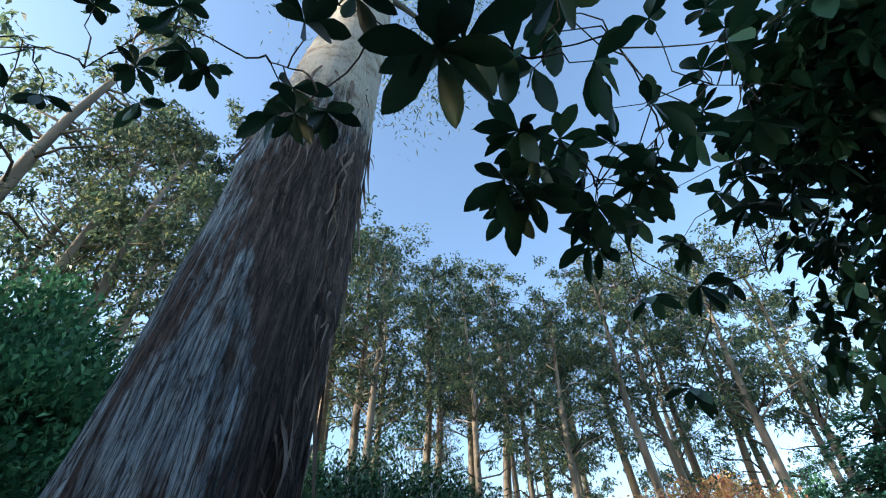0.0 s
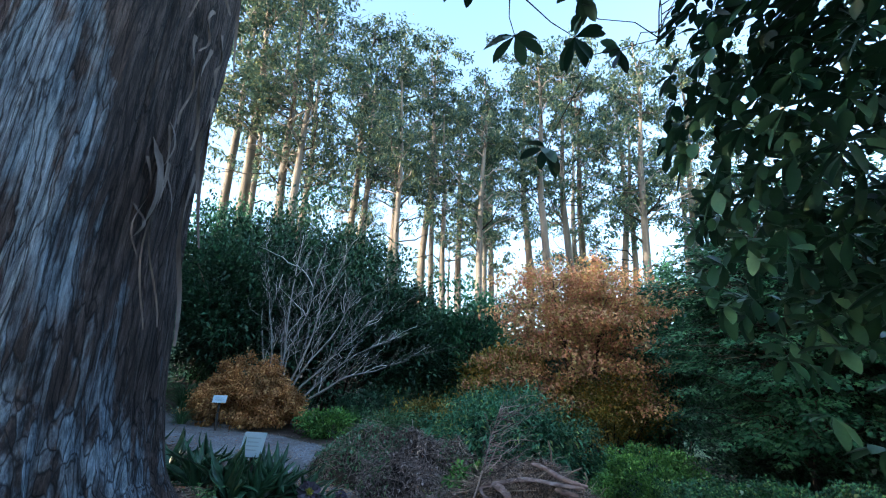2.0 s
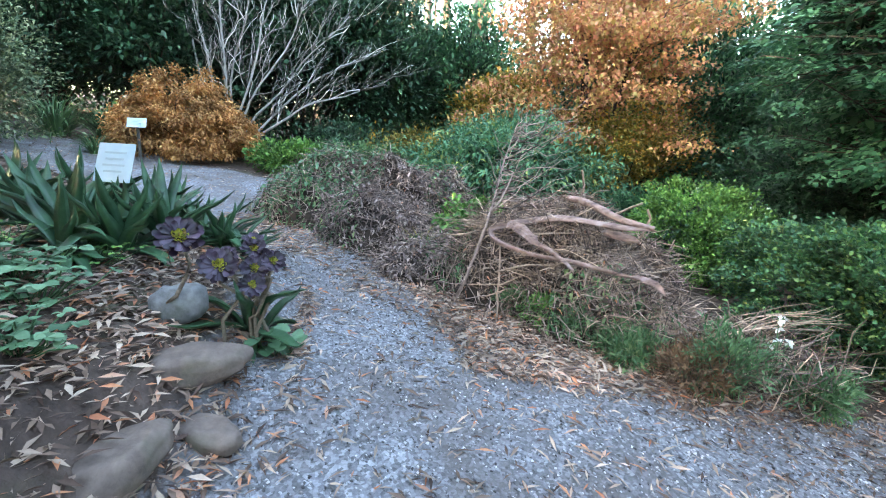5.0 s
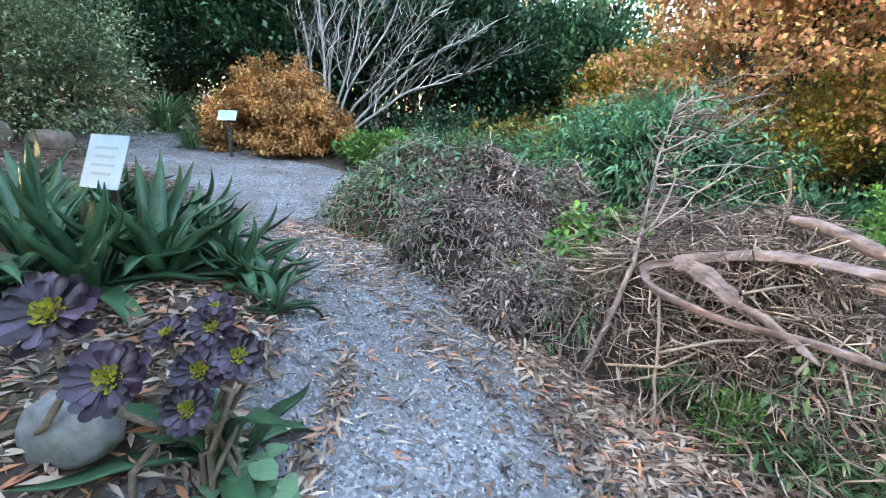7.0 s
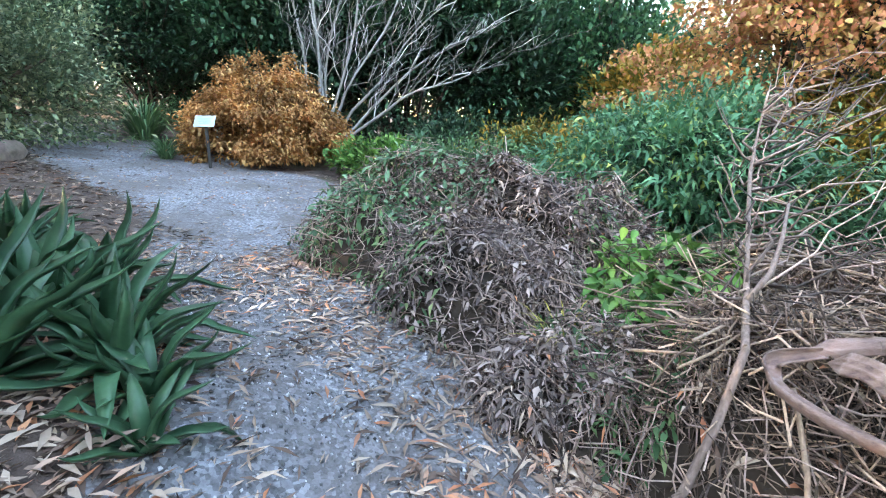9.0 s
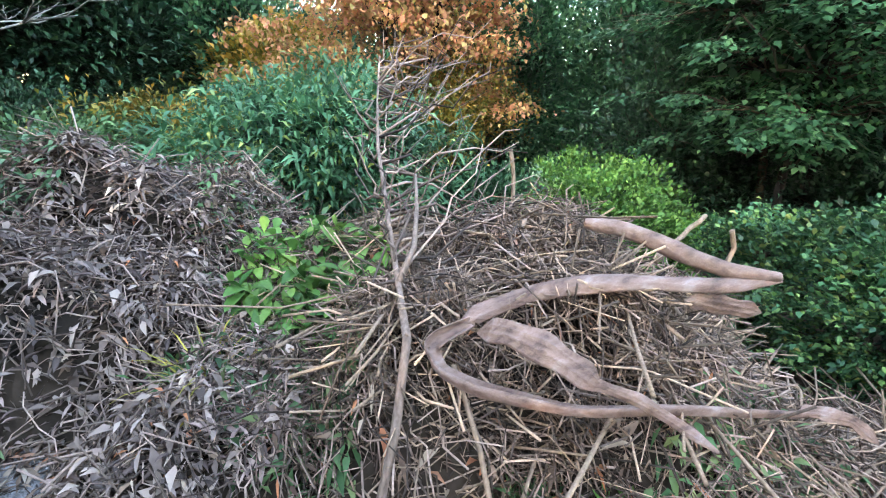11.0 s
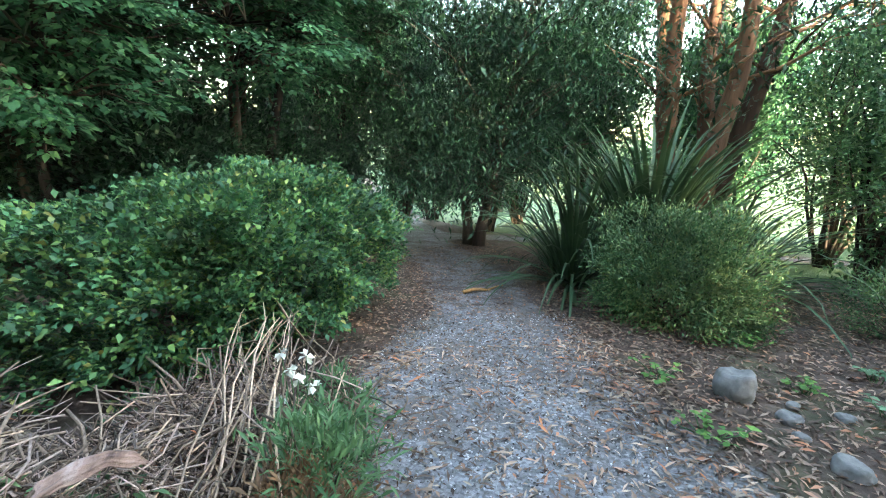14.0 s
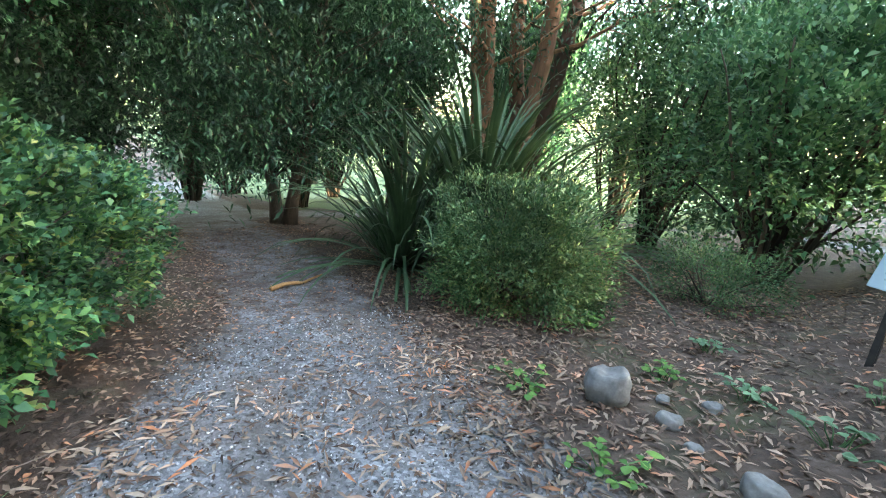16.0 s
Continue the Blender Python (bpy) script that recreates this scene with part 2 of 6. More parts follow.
def make_ground():
    """Soil and litter, and gravel where the attribute 'gravel' says that the path lies."""
    m, nt, b = mat_base("ground", 0.95)
    soil = tex(nt, 5, 8, 0.7)
    c = ramp(nt, soil.outputs[0], [(0.3, (0.04, 0.027, 0.02)), (0.55, (0.10, 0.068, 0.052)), (0.75, (0.2, 0.145, 0.115))])
    moss = tex(nt, 0.9, 4, 0.6)
    c = blend(nt, ramp(nt, moss.outputs[0], [(0.55, (0, 0, 0)), (0.7, (0.45, 0.45, 0.45))]), c, (0.07, 0.10, 0.035))
    chips = tex(nt, 48, 2, 0.5, kind="ShaderNodeTexVoronoi")
    grain = tex(nt, 38, 5, 0.7)
    g = ramp(nt, chips.outputs["Color"], [(0.1, (0.05, 0.05, 0.055)), (0.5, (0.20, 0.207, 0.22)), (0.9, (0.58, 0.60, 0.63))])
    g = blend(nt, 0.5, g, ramp(nt, grain.outputs[0], [(0.3, (0.08, 0.078, 0.08)), (0.7, (0.36, 0.36, 0.37))]))
    worn = tex(nt, 1.3, 6, 0.65)
    g = blend(nt, ramp(nt, worn.outputs[0], [(0.4, (0, 0, 0)), (0.62, (0.8, 0.8, 0.8))]), g, (0.135, 0.115, 0.105))
    at = nt.nodes.new("ShaderNodeAttribute")
    at.attribute_name = "gravel"
    rag = tex(nt, 3.5, 10, 0.75)
    addn = nt.nodes.new("ShaderNodeMath")
    addn.operation = "MULTIPLY_ADD"
    nt.links.new(rag.outputs[0], addn.inputs[0])
    addn.inputs[1].default_value = 0.9
    nt.links.new(at.outputs["Fac"], addn.inputs[2])
    c = blend(nt, ramp(nt, addn.outputs[0], [(0.80, (0, 0, 0)), (0.98, (1, 1, 1))]), c, g)
    lawn = nt.nodes.new("ShaderNodeAttribute")
    lawn.attribute_name = "lawn"
    c = blend(nt, lawn.outputs["Fac"], c, ramp(nt, grain.outputs[0], [(0.3, (0.07, 0.125, 0.045)), (0.7, (0.16, 0.235, 0.085))]))
    nt.links.new(c, b.inputs["Base Color"])
    bump(nt, b, grain.outputs[0], 0.9, 0.02)
    return m


M_GUMBARK, M_GROUND = make_gum_bark(), make_ground()


def make_stone(name, lo, hi):
    m, nt, b = mat_base(name, 0.85)
    n = tex(nt, 9, 8, 0.7)
    c = ramp(nt, n.outputs[0], [(0.3, lo), (0.7, hi)])
    mo = tex(nt, 3, 5, 0.6)
    c = blend(nt, ramp(nt, mo.outputs[0], [(0.55, (0, 0, 0)), (0.7, (0.5, 0.5, 0.5))]), c, (0.09, 0.10, 0.05))
    nt.links.new(c, b.inputs["Base Color"])
    bump(nt, b, n.outputs[0], 0.5, 0.02)
    return m


M_STONE = make_stone("grey_stone", (0.10, 0.10, 0.097), (0.28, 0.28, 0.27))
M_MOSSROCK = make_stone("mossy_dark_rock", (0.045, 0.045, 0.035), (0.13, 0.125, 0.085))
M_BROWNSTONE = make_stone("brown_stone", (0.10, 0.075, 0.06), (0.24, 0.18, 0.145))
M_PLATE, _nt, _b = mat_base("sign_plate", 0.3)
_n = tex(_nt, 6, 4)
_nt.links.new(ramp(_nt, _n.outputs[0], [(0.3, (0.36, 0.48, 0.53)), (0.7, (0.46, 0.58, 0.63))]), _b.inputs["Base Color"])
M_POST, _nt, _b = mat_base("sign_post", 0.6)
_n = tex(_nt, 12, 4)
_nt.links.new(ramp(_nt, _n.outputs[0], [(0.3, (0.02, 0.02, 0.02)), (0.7, (0.06, 0.055, 0.05))]), _b.inputs["Base Color"])
M_CAMELLIA = leaf_mat("camellia_leaf", [(0, (0.045, 0.14, 0.07)), (0.6, (0.12, 0.27, 0.13)), (1, (0.29, 0.45, 0.23))], 0.28, 0.55, 1.5)
M_YELLOW = leaf_mat("yellowing_blade", [(0, (0.25, 0.22, 0.04)), (1, (0.55, 0.46, 0.10))], 0.5, 0.3, 3)
M_PETAL = leaf_mat("white_petal", [(0, (0.6, 0.6, 0.58)), (1, (0.85, 0.85, 0.82))], 0.5, 0.3, 5)


# ---- mesh helpers ----
def raw_mesh(name, co, loops, sizes, mat, smooth=False):
    me = bpy.data.meshes.new(name)
    co = np.asarray(co, dtype=np.float32)
    loops = np.asarray(loops, dtype=np.int32).ravel()
    sizes = np.asarray(sizes, dtype=np.int32)
    me.vertices.add(len(co))
    me.vertices.foreach_set("co", co.ravel())
    me.loops.add(len(loops))
    me.loops.foreach_set("vertex_index", loops)
    me.polygons.add(len(sizes))
    me.polygons.foreach_set("loop_start", np.concatenate(([0], np.cumsum(sizes)[:-1])).astype(np.int32))
    me.update(calc_edges=True)
    me.validate()
    if smooth:
        me.shade_smooth()
    me.materials.append(mat)
    return me


def ob_of(name, me, parent=None, label=""):
    ob = new(name, me)
    if parent is not None:
        ob.parent = parent
    if label:
        ob["label"] = label
    return ob


def thing(name, label, category, at=(0, 0, 0), group="", kind=""):
    ob = new(name)
    ob.location = at
    return tagged(ob, label, category, group, kind)


def unit(v):
    return v / np.maximum(np.linalg.norm(v, axis=1, keepdims=True), 1e-6)


def rand_dirs(n):
    return unit(rng.normal(size=(n, 3)))


def leaves(name, P, D, L, W, mat, cheap=False, droop=0.15, fold=0.18, wide=0.5):
    """One mesh of many leaves: P their bases, D their axes, L and W their lengths and widths."""
    n = len(P)
    L = np.broadcast_to(np.asarray(L, float), (n,))[:, None]
    W = np.broadcast_to(np.asarray(W, float), (n,))[:, None]
    D = unit(D)
    side = unit(np.cross(D, rand_dirs(n) * 0.6 + np.array([0, 0, 1.0])))
    nor = np.cross(side, D)
    mid, tip = P + D * L * wide, P + D * L - np.array([0, 0, 1.0]) * L * droop
    lift = nor * W * fold
    if cheap:
        co = np.stack([P, mid + side * W / 2 + lift, tip, mid - side * W / 2 + lift], 1).reshape(-1, 3)
        loops = np.arange(n)[:, None] * 4 + np.array([0, 1, 2, 3])
        return raw_mesh(name, co, loops, np.full(n, 4), mat)
    co = np.stack([P, mid, tip, mid + side * W / 2 + lift, mid - side * W / 2 + lift], 1).reshape(-1, 3)
    loops = np.arange(n)[:, None] * 5 + np.array([0, 3, 1, 0, 1, 4, 1, 3, 2, 1, 2, 4])
    return raw_mesh(name, co, loops, np.full(n * 4, 3), mat)


def fine_leaves(name, P, D, L, W, mat, droop=0.15, fold=0.25):
    """Leaves with a rounded outline, a sunken midrib and a drooping tip."""
    n = len(P)
    L = np.broadcast_to(np.asarray(L, float), (n,))[:, None]
    W = np.broadcast_to(np.asarray(W, float), (n,))[:, None]
    D = unit(D)
    side = unit(np.cross(D, rand_dirs(n) * 0.35 + np.array([0, 0, 1.0])))
    nor = np.cross(side, D)
    sec = []
    for s, w in ((0.0, 0.06), (0.12, 0.22), (0.35, 0.72), (0.6, 1.0), (0.82, 0.76), (0.94, 0.36), (1.0, 0.02)):
        c = P + D * L * s - np.array([0, 0, 1.0]) * L * droop * s * s
        sec += [c - side * W * w / 2 + nor * W * w * fold, c, c + side * W * w / 2 + nor * W * w * fold]
    co = np.stack(sec, 1).reshape(-1, 3)
    q = np.array([[3 * u + v, 3 * u + v + 1, 3 * u + v + 4, 3 * u + v + 3] for u in range(6) for v in (0, 1)])
    return raw_mesh(name, co, np.arange(n)[:, None, None] * 21 + q[None], np.full(n * 12, 4), mat, True)


class Tubes:
    """Gathers tapered round rods along polylines into one mesh."""

    def __init__(self):
        self.co, self.loops, self.sizes, self.n = [], [], [], 0

    def add(self, pts, radii, sides=5):
        pts = np.asarray(pts, float)
        k = len(pts)
        radii = np.broadcast_to(np.asarray(radii, float), (k,))
        d = unit(np.gradient(pts, axis=0))
        ref = np.array([0.31, 0.17, 0.93]) if abs(d[0][2]) < 0.9 else np.array([1.0, 0.2, 0.1])
        a = unit(np.cross(d, ref))
        b = np.cross(d, a)
        th = np.linspace(0, 2 * np.pi, sides, endpoint=False)
        ring = pts[:, None] + radii[:, None, None] * (a[:, None] * np.cos(th)[None, :, None] + b[:, None] * np.sin(th)[None, :, None])
        self.co.append(ring.reshape(-1, 3))
        i, j = np.meshgrid(np.arange(k - 1), np.arange(sides), indexing="ij")
        q = np.stack([i * sides + j, i * sides + (j + 1) % sides, (i + 1) * sides + (j + 1) % sides, (i + 1) * sides + j], -1).reshape(-1, 4) + self.n
        self.loops.append(q.ravel())
        self.sizes.append(np.full(len(q), 4))
        caps = [np.arange(sides)[::-1] + self.n, np.arange(sides) + self.n + (k - 1) * sides]
        self.loops.append(np.concatenate(caps))
        self.sizes.append(np.full(2, sides))
        self.n += k * sides

    def mesh(self, name, mat, smooth=True):
        return raw_mesh(name, np.concatenate(self.co), np.concatenate(self.loops), np.concatenate(self.sizes), mat, smooth)


def wander(a, b, k=6, wob=0.08, sag=0.0):
    """A crooked line from a to b."""
    a, b = np.asarray(a, float), np.asarray(b, float)
    s = np.linspace(0, 1, k)[:, None]
    amp = np.linalg.norm(b - a) * wob
    off = rng.normal(size=(k, 3)) * amp
    off[0] = off[-1] = 0
    for _ in range(2 if k > 6 else 0):
        off[1:-1] = (off[:-2] + off[1:-1] * 2 + off[2:]) / 4
    return a + (b - a) * s + off + np.array([0, 0, 1.0]) * sag * np.sin(s * np.pi)


def smoothstep(a, b, v):
    t = np.clip((np.asarray(v, float) - a) / (b - a), 0, 1)
    return t * t * (3 - 2 * t)


# ---- the ground ----
GUM = (-2.15, 5.25)


def ground_z(x, y):
    x, y = np.asarray(x, float), np.asarray(y, float)
    far = np.clip(np.hypot(x, y - 6) - 22, 0, None)
    xc, yc = np.clip(x, -22, 24), np.clip(y, -20, 30)
    z = 0.33 - 0.11 * xc + 0.03 * (yc - 7.8)
    z = z + 0.19 * np.clip(5.2 - np.clip(y, -3, 60), 0, None) * (1 - smoothstep(2, 4.5, x))
    # the bank round the big gum
    bank = (1 - smoothstep(-0.3, 0.4, x - 0.12 * (y - 5))) * (1 - smoothstep(7.7, 9.6, y)) * smoothstep(0.5, 3.0, y)
    z = z + bank * (0.28 + 0.34 * (1 - smoothstep(1.1, 2.9, np.hypot(x - GUM[0], y - GUM[1]))))
    z = z + 0.08 * (1 - smoothstep(0.9, 1.9, x)) * smoothstep(6.0, 7.2, y) * (1 - smoothstep(10, 12, y))
    z = z + 0.02 * np.sin(x * 1.7 + 0.6 * y) * np.sin(y * 1.3) + 0.012 * np.sin(4.1 * x + 1) * np.sin(3.7 * y)
    return z + far * 0.01


PATHS = [
    ([(0.9, -8.0), (0.9, 0.0), (1.1, 3.5), (1.5, 6.0), (1.2, 8.3), (-0.35, 10.5), (-1.7, 12.9), (-4.2, 13.9), (-8.5, 15.8), (-14, 18)], [0.9, 0.95, 1.0, 1.1, 1.05, 1.1, 1.6, 1.4, 0.9, 0.9]),
    ([(1.4, 6.6), (3.2, 6.3), (4.9, 5.8), (7.0, 4.9), (9.5, 4.2), (13, 3.9), (17, 3.6), (24, 3.0)], [1.1, 1.25, 1.15, 1.0, 1.0, 1.1, 1.3, 1.3]),
    ([(15.5, 3.6), (14.0, -3.0), (9.0, -8.0), (2.0, -11.0)], [0.8, 0.8, 0.8, 0.8]),
]


def path_depth(x, y):
    """How far inside a path a place is, in metres (negative: outside)."""
    best = np.full(np.shape(x), -99.0)
    for pts, wid in PATHS:
        for (ax, ay), (bx, by), wa, wb in zip(pts[:-1], pts[1:], wid[:-1], wid[1:]):
            dx, dy = bx - ax, by - ay
            s = np.clip(((x - ax) * dx + (y - ay) * dy) / (dx * dx + dy * dy), 0, 1)
            best = np.maximum(best, wa + (wb - wa) * s - np.hypot(x - ax - s * dx, y - ay - s * dy))
    return best


def axis_coords(lo, hi, step, far, grow=1.25):
    mid = list(np.arange(lo, hi + step / 2, step))
    out, s, v = [], step, hi
    while v < far:
        s *= grow
        v += s
        out.append(v)
    low, s, v = [], step, lo
    while v > -far:
        s *= grow
        v -= s
        low.append(v)
    return np.array(low[::-1] + mid + out)


gx, gy = axis_coords(-7, 12, 0.07, 900), axis_coords(-2, 17, 0.07, 900)
GX, GY = np.meshgrid(gx, gy)
depth = path_depth(GX, GY)
gravel = smoothstep(-0.45, 0.45, depth)
GZ = ground_z(GX, GY) - 0.035 * gravel
jig = np.random.default_rng(3).normal(size=GX.shape) * 0.006 * (1 - 0.5 * gravel)
GZ = GZ + jig * (np.abs(GX) < 12.5)
co = np.stack([GX, GY, GZ], -1).reshape(-1, 3)
ny, nx = GX.shape
ii, jj = np.meshgrid(np.arange(ny - 1), np.arange(nx - 1), indexing="ij")
a0 = ii * nx + jj
quads = np.stack([a0, a0 + 1, a0 + nx + 1, a0 + nx], -1).reshape(-1, 4)
gme = raw_mesh("ground", co, quads, np.full(len(quads), 4), M_GROUND, True)
litter_brown = smoothstep(4.2, 7.6, GX) * (1 - smoothstep(14.5, 15.5, GX))
gme.attributes.new("gravel", "FLOAT", "POINT").data.foreach_set("value", (gravel * (1 - 0.55 * litter_brown)).ravel().astype(np.float32))
lawn = ((GX > 8.0) & (GY < 1.0) | (GX > 15.5) & (GY > 5)) & (depth < -0.2)
gme.attributes.new("lawn", "FLOAT", "POINT").data.foreach_set("value", lawn.ravel().astype(np.float32))
tagged(new("ground", gme), "sloping garden soil under leaf litter with a grey gravel path", "ground", kind="structure")


def gz(x, y):
    return float(ground_z(x, y)) - 0.035 * float(smoothstep(-0.45, 0.45, path_depth(np.float64(x), np.float64(y))))


def gzs(x, y):
    return ground_z(x, y) - 0.035 * smoothstep(-0.45, 0.45, path_depth(x, y))


# ---- plants ----
def bush(name, label, category, x, y, r, h, n, leaf, mat, base=0.05, clumps=90, bark=M_BRANCH, stems=7, shape=1.0, inner=0.35, droop=0.15, spread=0.24, cheap=False, turn=0.0, group="", up=0.35):
    """A shrub: crooked stems and a crown of leaves gathered in clumps over an uneven dome. r: its half-widths; h: its height."""
    z0 = gz(x, y)
    t = thing(name, label, category, (x, y, z0), group)
    rx, ry = r
    zc = h * (base + 1) / 2
    rz = h * (1 - base) / 2
    d = rand_dirs(clumps)
    d[:, 2] = d[:, 2] * 0.9 + 0.12
    d = unit(d)
    lump = 1 + 0.16 * np.sin(3.1 * d[:, 0] + 2 * d[:, 2] + x) * np.cos(2.7 * d[:, 1] + y) + rng.normal(size=clumps) * 0.06
    q = np.sign(d) * np.abs(d) ** shape
    cc = q * lump[:, None] * np.array([rx, ry, rz]) * rng.uniform(0.80, 0.95, (clumps, 1))
    deep = rng.random(clumps) < inner
    cc[deep] *= rng.uniform(0.45, 0.8, (deep.sum(), 1))
    cs, sn = math.cos(turn), math.sin(turn)
    cc[:, :2] = cc[:, :2] @ np.array([[cs, sn], [-sn, cs]])
    cc[:, 2] += zc
    who = rng.integers(0, clumps, n)
    size = (rx * ry * rz) ** (1 / 3)
    off = rng.normal(size=(n, 3)) * size * spread * np.array([1, 1, 0.7]) * rng.uniform(0.5, 1.1, (n, 1))
    P = cc[who] + off
    P = P[P[:, 2] > 0.02]
    n = len(P)
    out = unit(P - np.array([0, 0, zc * 0.7]))
    D = out * 0.7 + rand_dirs(n) * 0.75 + np.array([0, 0, up])
    L = leaf[0] * rng.uniform(0.6, 1.25, n)
    ob_of("crown", leaves(name + "_crown", P, D, L, L * leaf[1] / leaf[0], mat, cheap, droop), t)
    tb = Tubes()
    for c in cc[rng.permutation(clumps)[: stems * 3]]:
        c = np.array([c[0], c[1], max(c[2], 0.1 * h)])
        b0 = np.array([rng.normal() * 0.06 * rx, rng.normal() * 0.06 * ry, -0.05])
        k0 = min(0.007 * h + 0.006, 0.05)
        tb.add(wander(b0, c, 7, 0.05, 0.06 * h), np.linspace(k0, k0 * 0.25, 7), 5)
    tagged(ob_of("branchwork", tb.mesh(name + "_branches", bark), t), kind="stuff")
    # Green crowns get darker evergreen leaves inside, in place of inner shade.
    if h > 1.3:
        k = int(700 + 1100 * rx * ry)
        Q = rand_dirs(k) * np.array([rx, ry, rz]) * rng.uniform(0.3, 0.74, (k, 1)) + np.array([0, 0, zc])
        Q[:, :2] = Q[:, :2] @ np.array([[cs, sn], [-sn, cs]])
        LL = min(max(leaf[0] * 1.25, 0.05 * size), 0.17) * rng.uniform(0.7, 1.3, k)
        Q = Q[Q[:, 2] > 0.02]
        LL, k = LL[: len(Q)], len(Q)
        tagged(ob_of("inner_foliage", leaves(name + "_inner", Q, rand_dirs(k), LL, LL * 0.5, M_EVERGREEN_AND_SHADE if mat in (M_GREEN, M_HEDGE, M_EVERGREEN_AND_SHADE, M_LIME, M_RHODO) else mat, True), t), kind="stuff")
    return t


def limb_tree(name, label, x, y, h, r0, crown_r, crown_from, n, leaf, mat, bark, clumps=40, lean=(0, 0), group="", blob=0.13, cheap=True, stems=1, flat=0.55, sub_r=0.22, nsub=5):
    """A tree: tapered trunk, limbs, and a crown of leaf clumps with gaps."""
    z0 = gz(x, y)
    t = thing(name, label, "tree", (x, y, z0), group)
    tb = Tubes()
    top = np.array([lean[0], lean[1], h * 0.95])
    axes = []
    for s in range(stems):
        if stems > 1:
            a = 2 * np.pi * s / stems + 0.4
            tip = top + np.array([math.cos(a), math.sin(a), 0]) * crown_r * 0.5
            foot = np.array([math.cos(a), math.sin(a), 0]) * r0 * 1.2 + np.array([0, 0, -0.1])
        else:
            tip, foot = top, np.array([0, 0, -0.2])
        pts = wander(foot, tip, 12, 0.01 if stems == 1 else 0.022)
        axes.append(pts)
        tb.add(pts, r0 * np.array([1.35, 1.0, 0.94, 0.88, 0.8, 0.72, 0.63, 0.54, 0.44, 0.34, 0.22, 0.1]), 9)
    cc = []
    for i in range(clumps):
        ax = axes[i % len(axes)]
        f = rng.uniform(crown_from, 1.0)
        k = min(int(f * 11), 10)
        base = ax[k] + (ax[k + 1] - ax[k]) * (f * 11 - k)
        a = rng.uniform(0, 2 * np.pi)
        reach = crown_r * rng.uniform(0.25, 1.0) * (1.15 - 0.75 * ((f - crown_from) / (1 - crown_from)) ** 2)
        c = base + np.array([math.cos(a) * reach, math.sin(a) * reach, reach * rng.uniform(0.1, 0.75)])
        cc.append(c)
        tb.add(wander(base, c, 5, 0.06, reach * 0.08), np.linspace(r0 * 0.22, r0 * 0.03, 5), 4)
        for _ in range(2):
            tb.add(wander(base + (c - base) * rng.uniform(0.4, 0.8), c + rng.normal(size=3) * h * 0.03, 4, 0.08), np.linspace(r0 * 0.08, r0 * 0.02, 4), 3)
    cc = np.array(cc)
    who = rng.integers(0, clumps, n)
    sub = rng.normal(size=(clumps * 5, 3)) * crown_r * sub_r * np.array([1, 1, flat])
    P = cc[who] + sub[who * 5 + rng.integers(0, nsub, n)] + rng.normal(size=(n, 3)) * crown_r * blob * np.array([1, 1, flat])
    D = rand_dirs(n) + np.array([0, 0, -0.55])
    L = leaf[0] * rng.uniform(0.6, 1.3, n)
    ob_of("crown", leaves(name + "_crown", P, D, L, L * leaf[1] / leaf[0], mat, cheap, 0.1), t)
    ob_of("trunk", tb.mesh(name + "_trunk", bark), t)
    return t


